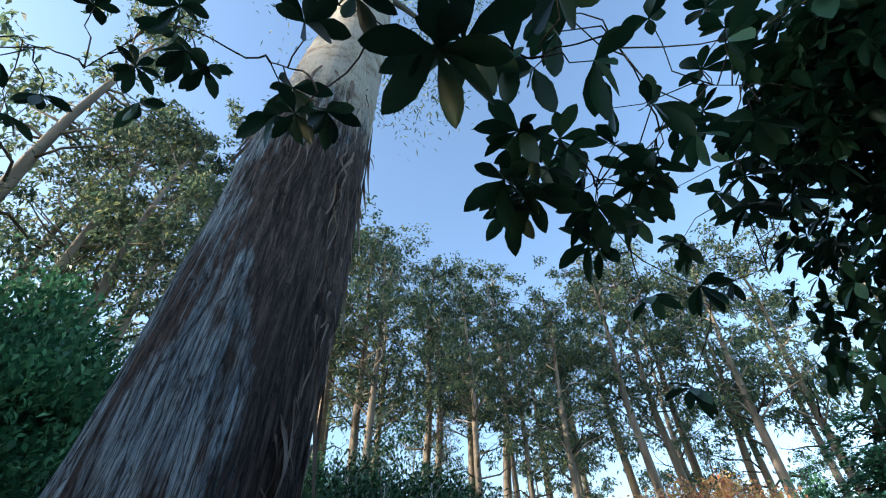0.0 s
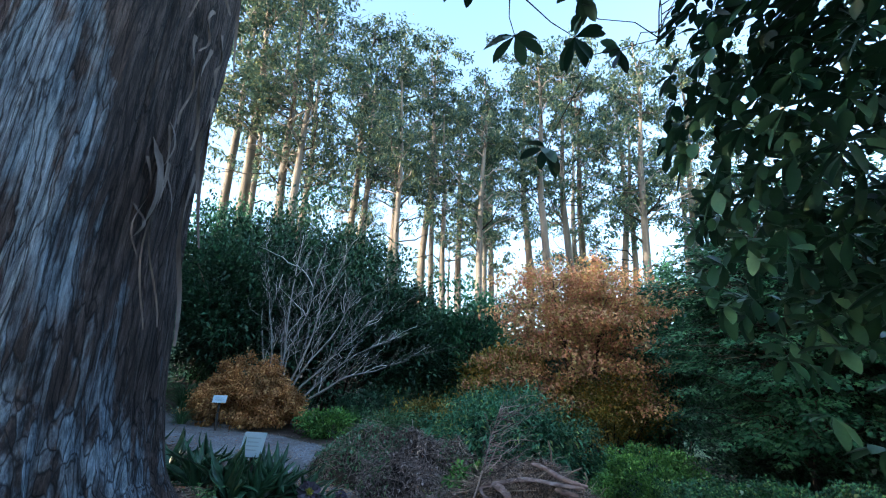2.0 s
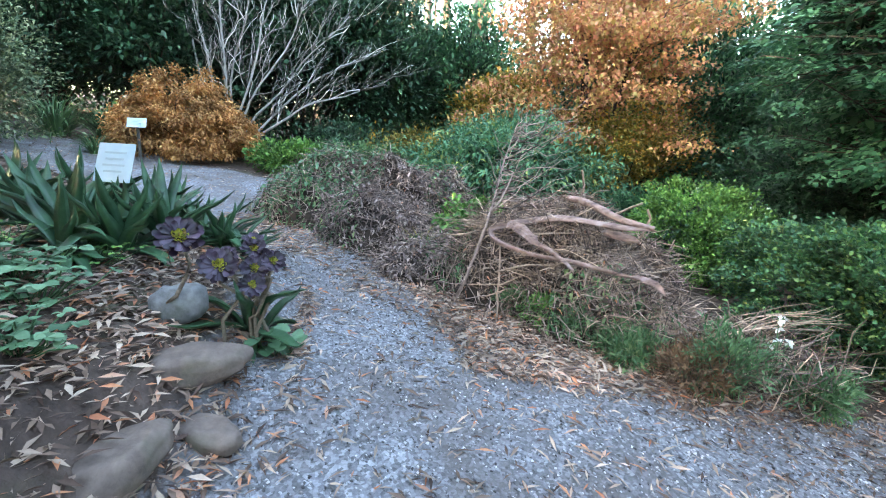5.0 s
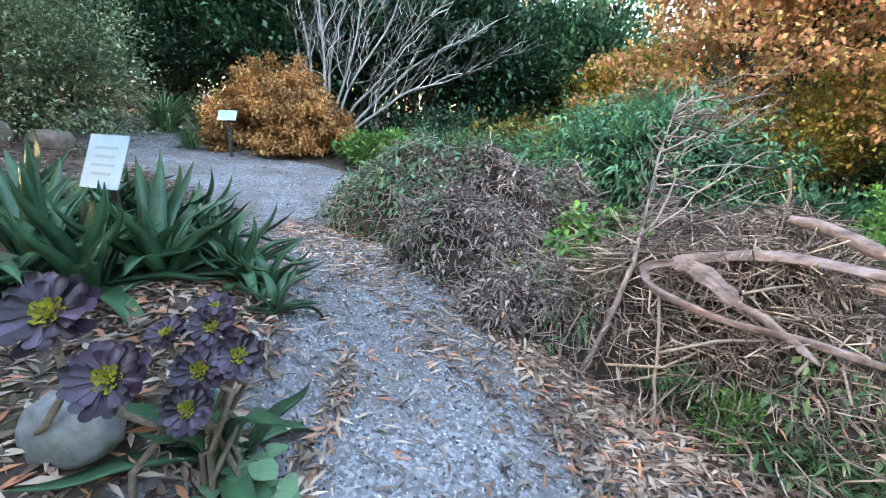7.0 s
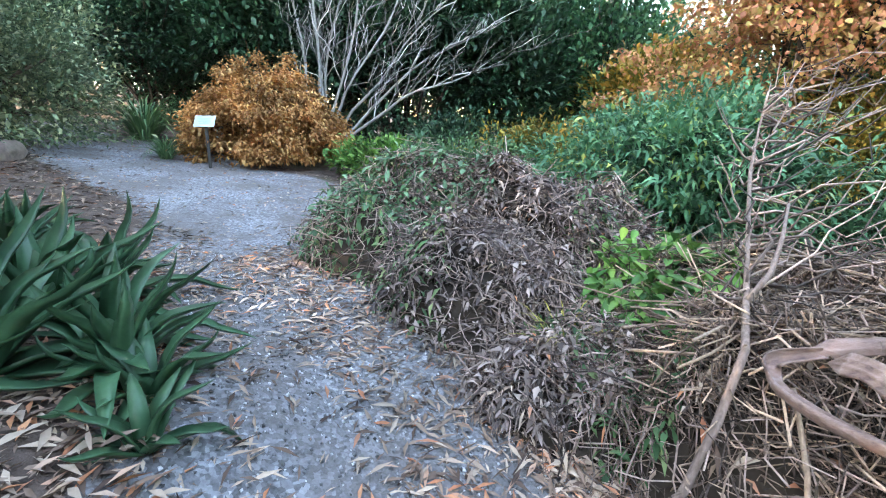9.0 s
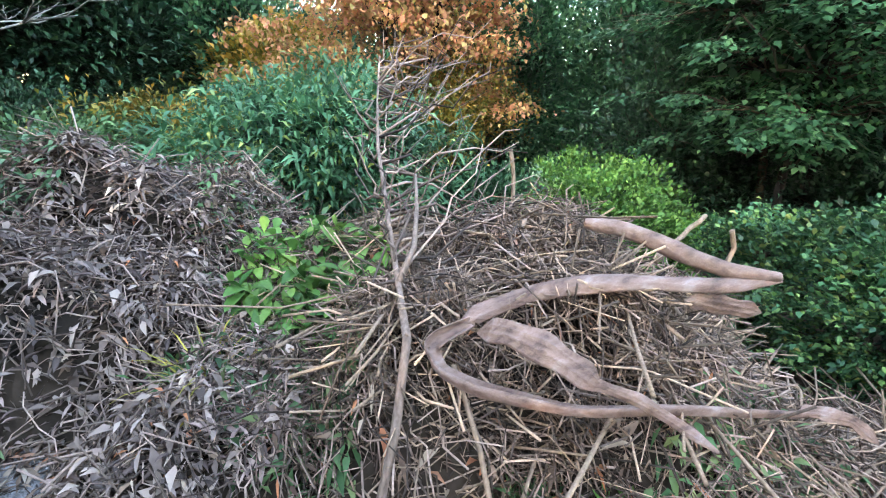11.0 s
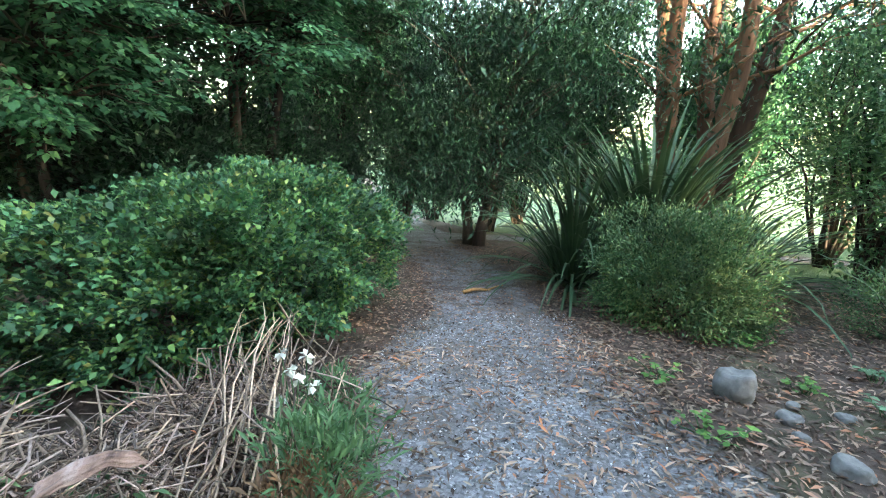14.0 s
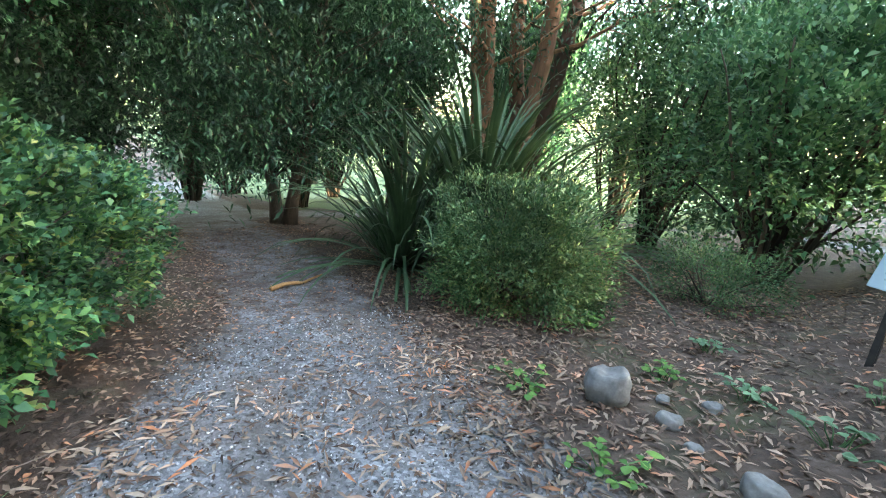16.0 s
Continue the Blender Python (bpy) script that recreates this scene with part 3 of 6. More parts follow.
def layered_tree(name, label, x, y, centre, radii, boughs, per, leaf, mat, r0=0.15, stems=4, floor_z=1.3):
    """A broad-leaved tree whose boughs spread in flat, drooping layers round a dark inside."""
    z0 = gz(x, y)
    t = thing(name, label, "tree", (x, y, z0))
    c0 = np.array(centre) - np.array([x, y, z0])
    R = np.array(radii)
    d = rand_dirs(boughs)
    k = rng.uniform(0.62, 1.03, (boughs, 1))
    E = c0 + d * R * k * (1 + 0.12 * np.sin(4 * d[:, :1] + 3 * d[:, 2:]))
    E[:, 2] = np.maximum(E[:, 2], floor_z - z0 + rng.uniform(0, 0.5, boughs))
    out = unit((E - c0) * np.array([1, 1, 0.12]) + rng.normal(size=(boughs, 3)) * 0.25 * np.array([1, 1, 0.3]))
    side = unit(np.cross(out, np.array([0, 0, 1.0])))
    ln = rng.uniform(0.5, 1.15, boughs)
    who = np.repeat(np.arange(boughs), per)
    n = len(who)
    s = rng.uniform(-0.9, 0.12, n)
    v = rng.normal(size=n) * 0.27 * (0.35 - s)
    P = E[who] + out[who] * (s * ln[who])[:, None] + side[who] * (v * ln[who] * 1.1)[:, None]
    P[:, 2] -= 0.16 * (s + 0.9) ** 2 * ln[who] + np.abs(v) * 0.12
    P += rng.normal(size=(n, 3)) * np.array([0.02, 0.02, 0.035])
    D = out[who] * 0.8 + side[who] * np.sign(v)[:, None] * rng.uniform(0.1, 1.2, (n, 1)) + rand_dirs(n) * 0.35 + np.array([0, 0, -0.22])
    L = leaf[0] * rng.uniform(0.6, 1.25, n)
    ob_of("crown", leaves(name + "_crown", P, D, L, L * leaf[1] / leaf[0], mat, False, 0.12, 0.12, 0.45), t)
    tb = Tubes()
    axes = []
    for q in range(stems):
        a = 2 * np.pi * q / stems + 0.5
        tip = c0 + np.array([math.cos(a) * R[0] * 0.45, math.sin(a) * R[1] * 0.45, R[2] * 0.6])
        pts = wander((math.cos(a) * r0, math.sin(a) * r0, -0.15), tip, 12, 0.02)
        tb.add(pts, np.linspace(r0, r0 * 0.2, 12), 8)
        axes.append(pts)
    joints = np.concatenate([a[2:] for a in axes])
    for e, o, l in zip(E, out, ln):
        g = joints[np.argmin(np.linalg.norm((joints - e) * np.array([1, 1, 1.6]), axis=1) + 0.8 * np.clip(joints[:, 2] - e[2], 0, None))]
        tb.add(wander(g, e - o * l * 0.5, 6, 0.05, 0.08), np.linspace(0.022, 0.008, 6), 4)
        tb.add(wander(e - o * l * 0.5, e, 3, 0.03), np.linspace(0.008, 0.003, 3), 3)
    ob_of("trunk", tb.mesh(name + "_trunk", M_BRANCH), t)
    # Leaves coloured darker than the crown, for the shade inside the tree.
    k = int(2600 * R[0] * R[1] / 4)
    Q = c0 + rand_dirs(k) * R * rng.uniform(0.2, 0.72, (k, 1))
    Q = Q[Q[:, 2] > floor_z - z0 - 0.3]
    tagged(ob_of("inner_foliage", leaves(name + "_inner", Q, rand_dirs(len(Q)), 0.2, 0.12, M_EVERGREEN_AND_SHADE, True), t), kind="stuff")
    return t


def blades(name, n, length, width, mat, droop, spread, segs=5, base_r=0.1, thick=0.0, erect=0.5, curl=0.0):
    """A tuft of long tapering blades, keeled along the middle, rising from one foot."""
    a = rng.uniform(0, 2 * np.pi, n)
    tilt = np.abs(rng.normal(size=n)) * spread + 0.05
    L = length * rng.uniform(0.6, 1.15, n)
    foot = np.stack([np.cos(a), np.sin(a), np.zeros(n)], 1) * base_r * rng.uniform(0, 1, (n, 1))
    hd = np.stack([np.cos(a), np.sin(a), np.zeros(n)], 1)
    side = np.stack([-np.sin(a), np.cos(a), np.zeros(n)], 1)
    rows = []
    p = foot.copy()
    ang = tilt.copy()
    prof = np.interp(np.linspace(0, 1, segs + 1), [0, 0.15, 0.45, 0.8, 1], [0.75, 1.0, 0.95, 0.5, 0.02])
    for k in range(segs + 1):
        d = hd * np.sin(ang)[:, None] + np.array([0, 0, 1.0]) * np.cos(ang)[:, None]
        up = -hd * np.cos(ang)[:, None] + np.array([0, 0, 1.0]) * np.sin(ang)[:, None]
        w = width * prof[k] / 2
        rows.append(np.stack([p - side * w + up * w * 0.45, p - up * (thick * prof[k]), p + side * w + up * w * 0.45, p + up * thick * prof[k] * 0.25], 1))
        p = p + d * (L / segs)[:, None]
        ang = ang + droop * (k + 1) / segs * rng.uniform(0.5, 1.4, n) - curl * (k > segs * 0.5)
    co = np.stack(rows, 1).reshape(-1, 3)
    per = 4 * (segs + 1)
    ring = [(0, 1), (1, 2), (2, 3), (3, 0)] if thick else [(0, 1), (1, 2)]
    q = [[4 * k + i, 4 * k + j, 4 * k + 4 + j, 4 * k + 4 + i] for k in range(segs) for i, j in ring]
    loops = np.arange(n)[:, None, None] * per + np.array(q)[None]
    return raw_mesh(name, co, loops, np.full(n * len(q), 4), mat, bool(thick))


def stone(name, label, x, y, size, mat, seed, sink=0.25, turn=0.0, group="", z=None):
    bm = bmesh.new()
    bmesh.ops.create_icosphere(bm, subdivisions=4, radius=0.5)
    for v in bm.verts:
        p = v.co.copy()
        k = 1 + 0.28 * noise.noise(p * 1.7 + Vector((seed, 0, 0))) + 0.10 * noise.noise(p * 5 + Vector((seed, 3, 0))) + 0.035 * noise.noise(p * 14 + Vector((0, seed, 0)))
        flat = max(-0.36, min(0.36, p.z))
        v.co = Vector((p.x * k * size[0], p.y * k * size[1], flat * k * size[2] * 1.25))
    me = bpy.data.meshes.new(name)
    bm.to_mesh(me)
    bm.free()
    me.shade_smooth()
    me.materials.append(mat)
    ob = new(name, me)
    ob.matrix_world = pose(x, y, (gz(x, y) if z is None else z) + size[2] * (0.45 - sink), 0, 0, turn)
    return tagged(ob, label, "stone", group)


# ---- the big gum ----
def big_gum():
    x0, y0 = GUM
    z0 = gz(x0, y0) - 0.15
    t = thing("gum_tree", "huge gum tree, rough grey-brown bark below, smooth cream above", "tree", (x0, y0, z0))
    nz, na, H = 420, 200, 30.0
    zz = np.concatenate([np.linspace(0, 11, 330), np.linspace(11.1, H, nz - 330)])
    th = np.linspace(0, 2 * np.pi, na, endpoint=False)
    R = np.interp(zz, [0, 0.25, 0.6, 1.2, 2.5, 4, 7, 10, 14, 20, 30], [1.65, 1.48, 1.30, 1.14, 1.02, 0.97, 0.90, 0.84, 0.72, 0.5, 0.2])
    rough = np.interp(zz, [0, 7.5, 9.5, 30], [1, 1, 0.12, 0.1])
    co = np.empty((nz, na, 3))
    for i, z in enumerate(zz):
        for j, a in enumerate(th):
            ca, sa_ = math.cos(a), math.sin(a)
            flare = math.exp(-z / 0.55) * 0.14 * math.sin(5 * a + 0.7) * (0.6 + 0.4 * math.sin(2 * a))
            strip = noise.noise(Vector((ca * 6.0, sa_ * 6.0, z * 0.45))) * 0.055 + noise.noise(Vector((ca * 17.0, sa_ * 17.0, z * 0.9))) * 0.035
            lump = noise.noise(Vector((ca * 1.4, sa_ * 1.4, z * 0.35))) * 0.06
            r = R[i] * (1 + flare) + lump + rough[i] * (strip + 0.02 * noise.noise(Vector((ca * 30, sa_ * 30, z * 2.0))))
            co[i, j] = (ca * r + 0.03 * z, sa_ * r + 0.012 * z, z)
    i, j = np.meshgrid(np.arange(nz - 1), np.arange(na), indexing="ij")
    q = np.stack([i * na + j, i * na + (j + 1) % na, (i + 1) * na + (j + 1) % na, (i + 1) * na + j], -1).reshape(-1, 4)
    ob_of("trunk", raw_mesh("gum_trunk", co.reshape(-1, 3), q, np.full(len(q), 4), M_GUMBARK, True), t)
    # ribbons of bark that hang loose along the trunk
    for k in range(54):
        a = rng.uniform(-2.5, 0.9) if k < 30 else rng.uniform(-0.5, 0.5)
        zt = rng.uniform(7.2, 9.6) if k < 30 else rng.uniform(3.0, 9.0)
        ln = rng.uniform(0.5, 1.9)
        w = rng.uniform(0.012, 0.04)
        m = 14
        s = np.linspace(0, 1, m)
        z = zt - s * ln
        r = np.interp(z, zz, R) + 0.03 + 0.10 * s ** 2 * rng.uniform(0.2, 1.6)
        aa = a + rng.normal() * 0.10 * s + 0.05 * np.sin(s * 7 + k)
        c = np.stack([np.cos(aa) * r + 0.03 * z, np.sin(aa) * r + 0.012 * z, z], 1)
        sd = np.stack([-np.sin(aa + s * 2.5), np.cos(aa + s * 2.5), np.zeros(m)], 1)
        ww = (w * (1 - 0.7 * s))[:, None]
        nrm = np.stack([np.cos(aa), np.sin(aa), np.zeros(m)], 1)
        cc = np.stack([c - sd * ww, c + nrm * ww * 0.5, c + sd * ww], 1).reshape(-1, 3)
        q = np.array([[3 * u + v, 3 * u + v + 1, 3 * u + v + 4, 3 * u + v + 3] for u in range(m - 1) for v in (0, 1)])
        ob_of("bark_ribbon", raw_mesh("bark_ribbon", cc, q, np.full(len(q), 4), M_HANG, True), t)
    # the big torn flap low on the trunk
    for a, zt, ln, w in ((-0.36, 3.5, 1.0, 0.15), (-0.30, 3.75, 0.7, 0.07), (-0.22, 3.3, 0.9, 0.05), (-0.42, 2.75, 0.35, 0.06)):
        m = 16
        s = np.linspace(0, 1, m)
        z = zt - s * ln
        r = np.interp(z, zz, R) + 0.03 + 0.16 * np.sin(s * 2.2) ** 2
        aa = a + 0.03 * np.sin(s * 4)
        c = np.stack([np.cos(aa) * r, np.sin(aa) * r, z], 1)
        sd = np.stack([-np.sin(aa + s * 0.9), np.cos(aa + s * 0.9), 0.12 * np.sin(s * 7)], 1)
        ww = (0.5 * w * np.interp(s, [0, 0.15, 0.55, 0.85, 1], [0.25, 0.55, 1.1, 0.9, 0.15]) * (1 + 0.15 * np.sin(s * 23)))[:, None]
        cc = np.stack([c - sd * ww, c + sd * ww], 1).reshape(-1, 3)
        q = np.array([[2 * u, 2 * u + 1, 2 * u + 3, 2 * u + 2] for u in range(m - 1)])
        ob_of("bark_flap", raw_mesh("bark_flap", cc, q, np.full(len(q), 4), M_HANG, True), t)
    # limbs and a thin crown high above
    tb, P = Tubes(), []
    for k in range(26):
        z = rng.uniform(13, 28)
        a = rng.uniform(0, 2 * np.pi)
        ln = rng.uniform(2.5, 6) * (1.2 - z / 40)
        e = np.array([math.cos(a) * ln, math.sin(a) * ln, z + ln * 0.6])
        tb.add(wander((0.03 * z, 0.012 * z, z), e, 7, 0.05), np.linspace(0.14, 0.02, 7), 6)
        P.append(e + rng.normal(size=(420, 3)) * 0.8)
    P = np.concatenate(P)
    ob_of("limbs", tb.mesh("gum_limbs", M_PALEBARK), t)
    L = rng.uniform(0.14, 0.26, len(P))
    ob_of("crown", leaves("gum_crown", P, rand_dirs(len(P)) + np.array([0, 0, -0.6]), L, L * 0.2, M_GUMLEAF, True), t)


big_gum()

# ---- tall gums behind ----
GUMS = [(2.6, 43.0, 33, 0.55, 1), (16.5, 42.0, 34, 0.42, 0), (-4.5, 40.0, 31, 0.40, 0), (-0.8, 48.0, 36, 0.42, 1), (7.0, 50.0, 34, 0.40, 0), (10.5, 55.0, 33, 0.38, 1),
        (19.5, 47.0, 36, 0.40, 1), (23.5, 45.0, 32, 0.38, 0), (-9.5, 44.0, 33, 0.42, 1), (-14.0, 38.0, 34, 0.5, 0), (-13.0, 27.0, 31, 0.48, 1), (-19.0, 30.0, 33, 0.5, 0),
        (28.0, 40.0, 34, 0.45, 1), (33.0, 34.0, 32, 0.4, 0), (5.0, 62.0, 38, 0.5, 0), (13.5, 66.0, 40, 0.5, 1), (-5.5, 60.0, 38, 0.5, 1), (24.0, 62.0, 40, 0.5, 0),
        (-2.8, 36.0, 26, 0.3, 0), (4.6, 38.0, 24, 0.26, 1), (-17.0, 52.0, 38, 0.5, 0), (36.0, 55.0, 38, 0.5, 1), (-25.0, 42.0, 35, 0.5, 1), (-11.5, 17.5, 30, 0.42, 0), (-7.6, 33.0, 29, 0.3, 1), (8.6, 42.0, 27, 0.28, 0),
        (30.0, 8.0, 28, 0.4, 0), (26.0, -4.0, 30, 0.4, 1), (22.0, -14.0, 30, 0.4, 0), (10.0, -22.0, 30, 0.4, 1), (-6.0, -16.0, 32, 0.4, 0), (-18.0, -4.0, 32, 0.45, 1), (-17.0, 10.0, 32, 0.45, 0)]
kinds = []
for k, (cf, cr, cl, nl) in enumerate(((0.40, 4.4, 30, 5200), (0.54, 3.8, 22, 4000), (0.46, 5.4, 32, 5600), (0.60, 3.4, 17, 3400), (0.38, 4.0, 28, 4800))):
    kinds.append(limb_tree("gum_tree", "tall slender gum tree with pale bark and an open grey-green crown", 0, -300 - 40 * k, 32, 0.38, cr, cf, nl, (0.36, 0.15), M_GUMLEAF, M_FARBARK, cl, (0.8 - 0.5 * k, 0.3), "tall gums behind the garden", blob=0.075, flat=0.6, sub_r=0.26, nsub=4))
GUMS += [(0.8, 31.0, 22, 0, 3), (12.2, 36.0, 30, 0, 3), (14.6, 50.0, 38, 0, 1), (21.5, 38.0, 33, 0, 3), (26.0, 50.0, 38, 0, 2), (-6.5, 30.0, 26, 0, 1), (-11.0, 34.0, 34, 0, 2), (-16.5, 24.0, 30, 0, 3), (6.0, 33.0, 23, 0, 3), (-15.5, 13.5, 25, 0, 0), (-13.5, 16.0, 24, 0, 2), (-17.5, 17.5, 27, 0, 1), (-12.8, 12.3, 21, 0, 4), (-19.5, 14.5, 26, 0, 2), (-16.0, 20.5, 26, 0, 0)]
GUMS += [(-14 + 5.1 * k + 1.6 * math.sin(k * 5.0), 66 + 7 * math.sin(k * 2.3), 21 + 3 * math.sin(k * 1.7), 0, k % 5) for k in range(13)]
for k, (x, y, h, r, s) in enumerate(GUMS):
    src = kinds[(2 * k + s) % 5]
    h = h * 1.15 if y > 28 else h
    m = pose(x, y, gz(x, y), 0, 0, (k * 77) % 360)
    c = copy_thing(src, m)
    c.scale = (h / 32, h / 32, h / 32)
for src in kinds:
    for o in list(src.children):
        bpy.data.objects.remove(o)
    bpy.data.objects.remove(src)

# ---- shrubs and trees round the clearing ----
for x, y, r, h in ((-5.8, 20.5, (3.4, 2.6), 7.6), (-1.6, 20.8, (3.4, 2.4), 7.4), (-3.6, 22.5, (4.0, 2.6), 9.2), (1.0, 21.5, (1.8, 2.0), 5.6)):
    bush("camellia_bush", "tall dense dark evergreen shrub with glossy leaves", "shrub", x, y, r, h, 20000, (0.22, 0.095), M_EVERGREEN_AND_SHADE, 0.02, 220, group="dark evergreens behind the bare tree", spread=0.17, cheap=True)
for x, y, r, h, mt in ((4.4, 23.0, (2.4, 2.2), 6.6, M_GREEN), (3.0, 27.0, (2.2, 2.2), 6.0, M_GREEN), (8.4, 25.0, (2.6, 2.0), 5.2, M_EVERGREEN_AND_SHADE), (13.5, 24.0, (3.4, 2.6), 5.4, M_EVERGREEN_AND_SHADE), (10.8, 21.5, (2.2, 1.8), 6.2, M_GREEN), (5.6, 20.8, (1.8, 1.4), 3.6, M_GREENGOLD), (17.9, 24.2, (2.4, 2.2), 8.0, M_GREEN),
                       (19.0, 22.0, (3.6, 3.0), 6.0, M_GREEN), (-10.2, 22.5, (2.6, 2.4), 6.4, M_EVERGREEN_AND_SHADE), (-14.0, 21.0, (3.0, 3.0), 8.5, M_EVERGREEN_AND_SHADE), (-9.0, 26.0, (3.0, 3.0), 9.5, M_GREEN), (-16.0, 14.0, (3.0, 3.0), 7.5, M_EVERGREEN_AND_SHADE)):
    bush("background_shrub", "large rounded evergreen shrub in shade", "shrub", x, y, r, h, 12000, (0.22, 0.11), mt, 0.0, 120, group="shrubs at the back of the garden", spread=0.2, cheap=True)
# Added tree row, mostly out of view, to keep low sun off the garden.
for x, y, r, h in ((-17.0, -6.0, (4, 4), 13.0), (-19.0, 0.5, (4, 4), 13.0), (-16.5, 6.5, (3.5, 3.5), 12.0), (-20.0, 12.0, (4, 4), 12.0), (-19.0, 19.0, (4, 4), 11.0), (-22.0, 26.0, (4.5, 4.5), 11.0), (-11.0, 5.0, (2.6, 2.6), 9.0), (-9.2, 9.8, (2.2, 2.0), 7.5), (-12.5, 11.0, (2.6, 2.6), 10.0), (-10.5, -0.5, (2.4, 2.4), 9.0)):
    bush("woodland_tree", "tall leafy evergreen tree, partly unseen, added to shade the garden", "tree", x, y, r, h, 14000, (0.26, 0.12), M_GREEN, 0.03, 170, group="woodland beside the gum", spread=0.18, cheap=True)
for x, y in ((-7.2, 23.8), (-11.5, 19.6), (-8.6, 19.5)):
    bush("dark_shrub", "dark shrub that closes the end of the path", "shrub", x, y, (1.7, 1.6), 4.6, 6000, (0.15, 0.06), M_EVERGREEN_AND_SHADE, 0.0, 90, spread=0.2, cheap=True, group="dark shrubs at the end of the path")

# grey-green bush beside the path, and strappy clumps
bush("variegated_bush", "dense grey-green bush with cream-edged leaves", "shrub", -7.3, 13.3, (2.3, 2.3), 4.3, 52000, (0.095, 0.045), M_OLIVE, -0.5, 420, spread=0.11, cheap=True)
for x, y, s in ((-6.3, 16.2, 1.0), (-5.5, 16.7, 0.8), (-4.6, 14.55, 0.42)):
    t = thing("grass_clump", "arching clump of strappy green leaves at the path's edge", "plant", (x, y, gz(x, y)), "strappy clumps")
    ob_of("blade_tuft", blades("strappy_blades", 190, 1.35 * s, 0.035 * s, M_GRASSY, 0.65, 0.45, 6, 0.25 * s), t)

# weeping golden maple
bush("weeping_maple", "low mounded weeping maple with golden brown autumn leaves", "tree", -3.4, 15.95, (1.72, 1.5), 1.78, 60000, (0.075, 0.045), M_GOLD, -0.75, 520, spread=0.07, cheap=True, up=-0.25, droop=0.3, inner=0.2)


def bare_tree():
    x, y = -3.1, 18.2
    t = thing("bare_tree", "leafless shrub-like tree with a fan of pale grey stems", "tree", (x, y, gz(x, y)))
    for k in range(10):
        tb = Tubes()
        f = k / 9
        tilt = radians(-16 + 84 * f ** 1.35)
        ln = (6.4 - 1.6 * f) * rng.uniform(0.85, 1.08)
        e = np.array([math.sin(tilt) * ln, rng.normal() * 0.9, math.cos(tilt) * ln + 0.35 * f])
        pts = wander((0.22 * (f - 0.5), rng.normal() * 0.12, -0.05), e, 11, 0.03, 0.30 * f)
        tb.add(pts, np.linspace(0.044, 0.009, 11), 6)
        for _ in range(15):
            i = rng.integers(3, 10)
            d = unit((pts[i] - pts[i - 1])[None])[0]
            b = pts[i] + d * rng.uniform(0.4, 1.2) + np.array([rng.normal() * 0.6, rng.normal() * 0.3, rng.uniform(0.05, 0.5)])
            sub = wander(pts[i], b, 6, 0.03, 0.05)
            tb.add(sub, np.linspace(0.016, 0.005, 6), 4)
            for _ in range(5):
                j = rng.integers(2, 6)
                tb.add(wander(sub[j], sub[j] + d * rng.uniform(0.1, 0.45) + np.array([rng.normal() * 0.2, rng.normal() * 0.15, rng.uniform(0.0, 0.3)]), 4, 0.04), np.linspace(0.009, 0.004, 4), 3)
        ob_of("stem", tb.mesh("bare_stem", M_PALEBARK), t)


bare_tree()

# rhododendron and autumn tree behind the heap
bush("rhododendron", "broad fresh green rhododendron with drooping whorled leaves", "shrub", 4.0, 13.9, (2.1, 1.3), 2.15, 18000, (0.19, 0.05), M_RHODO, -0.4, 260, spread=0.15, droop=0.3, up=0.1)
for x, y, r, h, m in ((0.6, 15.6, (1.6, 1.0), 0.9, M_GRASSY), (-0.9, 15.4, (0.9, 0.8), 0.7, M_LIME), (2.0, 16.8, (1.4, 1.0), 1.5, M_GREENGOLD), (3.4, 18.0, (1.3, 1.0), 1.7, M_GREEN), (0.2, 18.0, (1.4, 0.8), 1.3, M_EVERGREEN_AND_SHADE), (6.6, 13.6, (1.0, 0.8), 1.0, M_GREEN)):
    bush("garden_shrub", "low leafy garden shrub behind the heap", "shrub", x, y, r, h, 3500, (0.13, 0.05), m, 0.0, 70, group="low shrubs behind the heap", cheap=True, spread=0.22)
limb_tree("autumn_maple", "maple in red, orange and gold autumn leaf on dark stems", 7.6, 17.8, 6.8, 0.10, 2.5, 0.2, 40000, (0.11, 0.09), M_MAPLE, M_BRANCH, 120, stems=4, blob=0.11, flat=0.4)
bush("autumn_shrub", "yellow-green and gold shrub under the autumn maple", "shrub", 7.9, 16.6, (1.9, 1.3), 3.2, 7000, (0.10, 0.075), M_GREENGOLD, 0.12, 90, spread=0.2, cheap=True)

# clipped shrubs and the hedge beside the path
bush("ball_shrub", "clipped rounded light green shrub behind the heap", "shrub", 6.2, 10.75, (1.3, 1.1), 1.5, 30000, (0.07, 0.042), M_LIME, -0.6, 520, spread=0.07, cheap=True, inner=0.2)
bush("hedge", "clipped small-leaved dark green hedge along the path", "hedge", 6.8, 7.62, (2.0, 1.22), 1.58, 80000, (0.058, 0.035), M_HEDGE, 0.0, 900, shape=0.72, spread=0.055, cheap=True, inner=0.25, turn=-0.52)
bush("hedge_end", "dark clipped shrub at the far end of the hedge", "hedge", 8.9, 6.9, (1.0, 0.8), 1.05, 9000, (0.045, 0.024), M_EVERGREEN_AND_SHADE, 0.0, 160, spread=0.11, cheap=True)

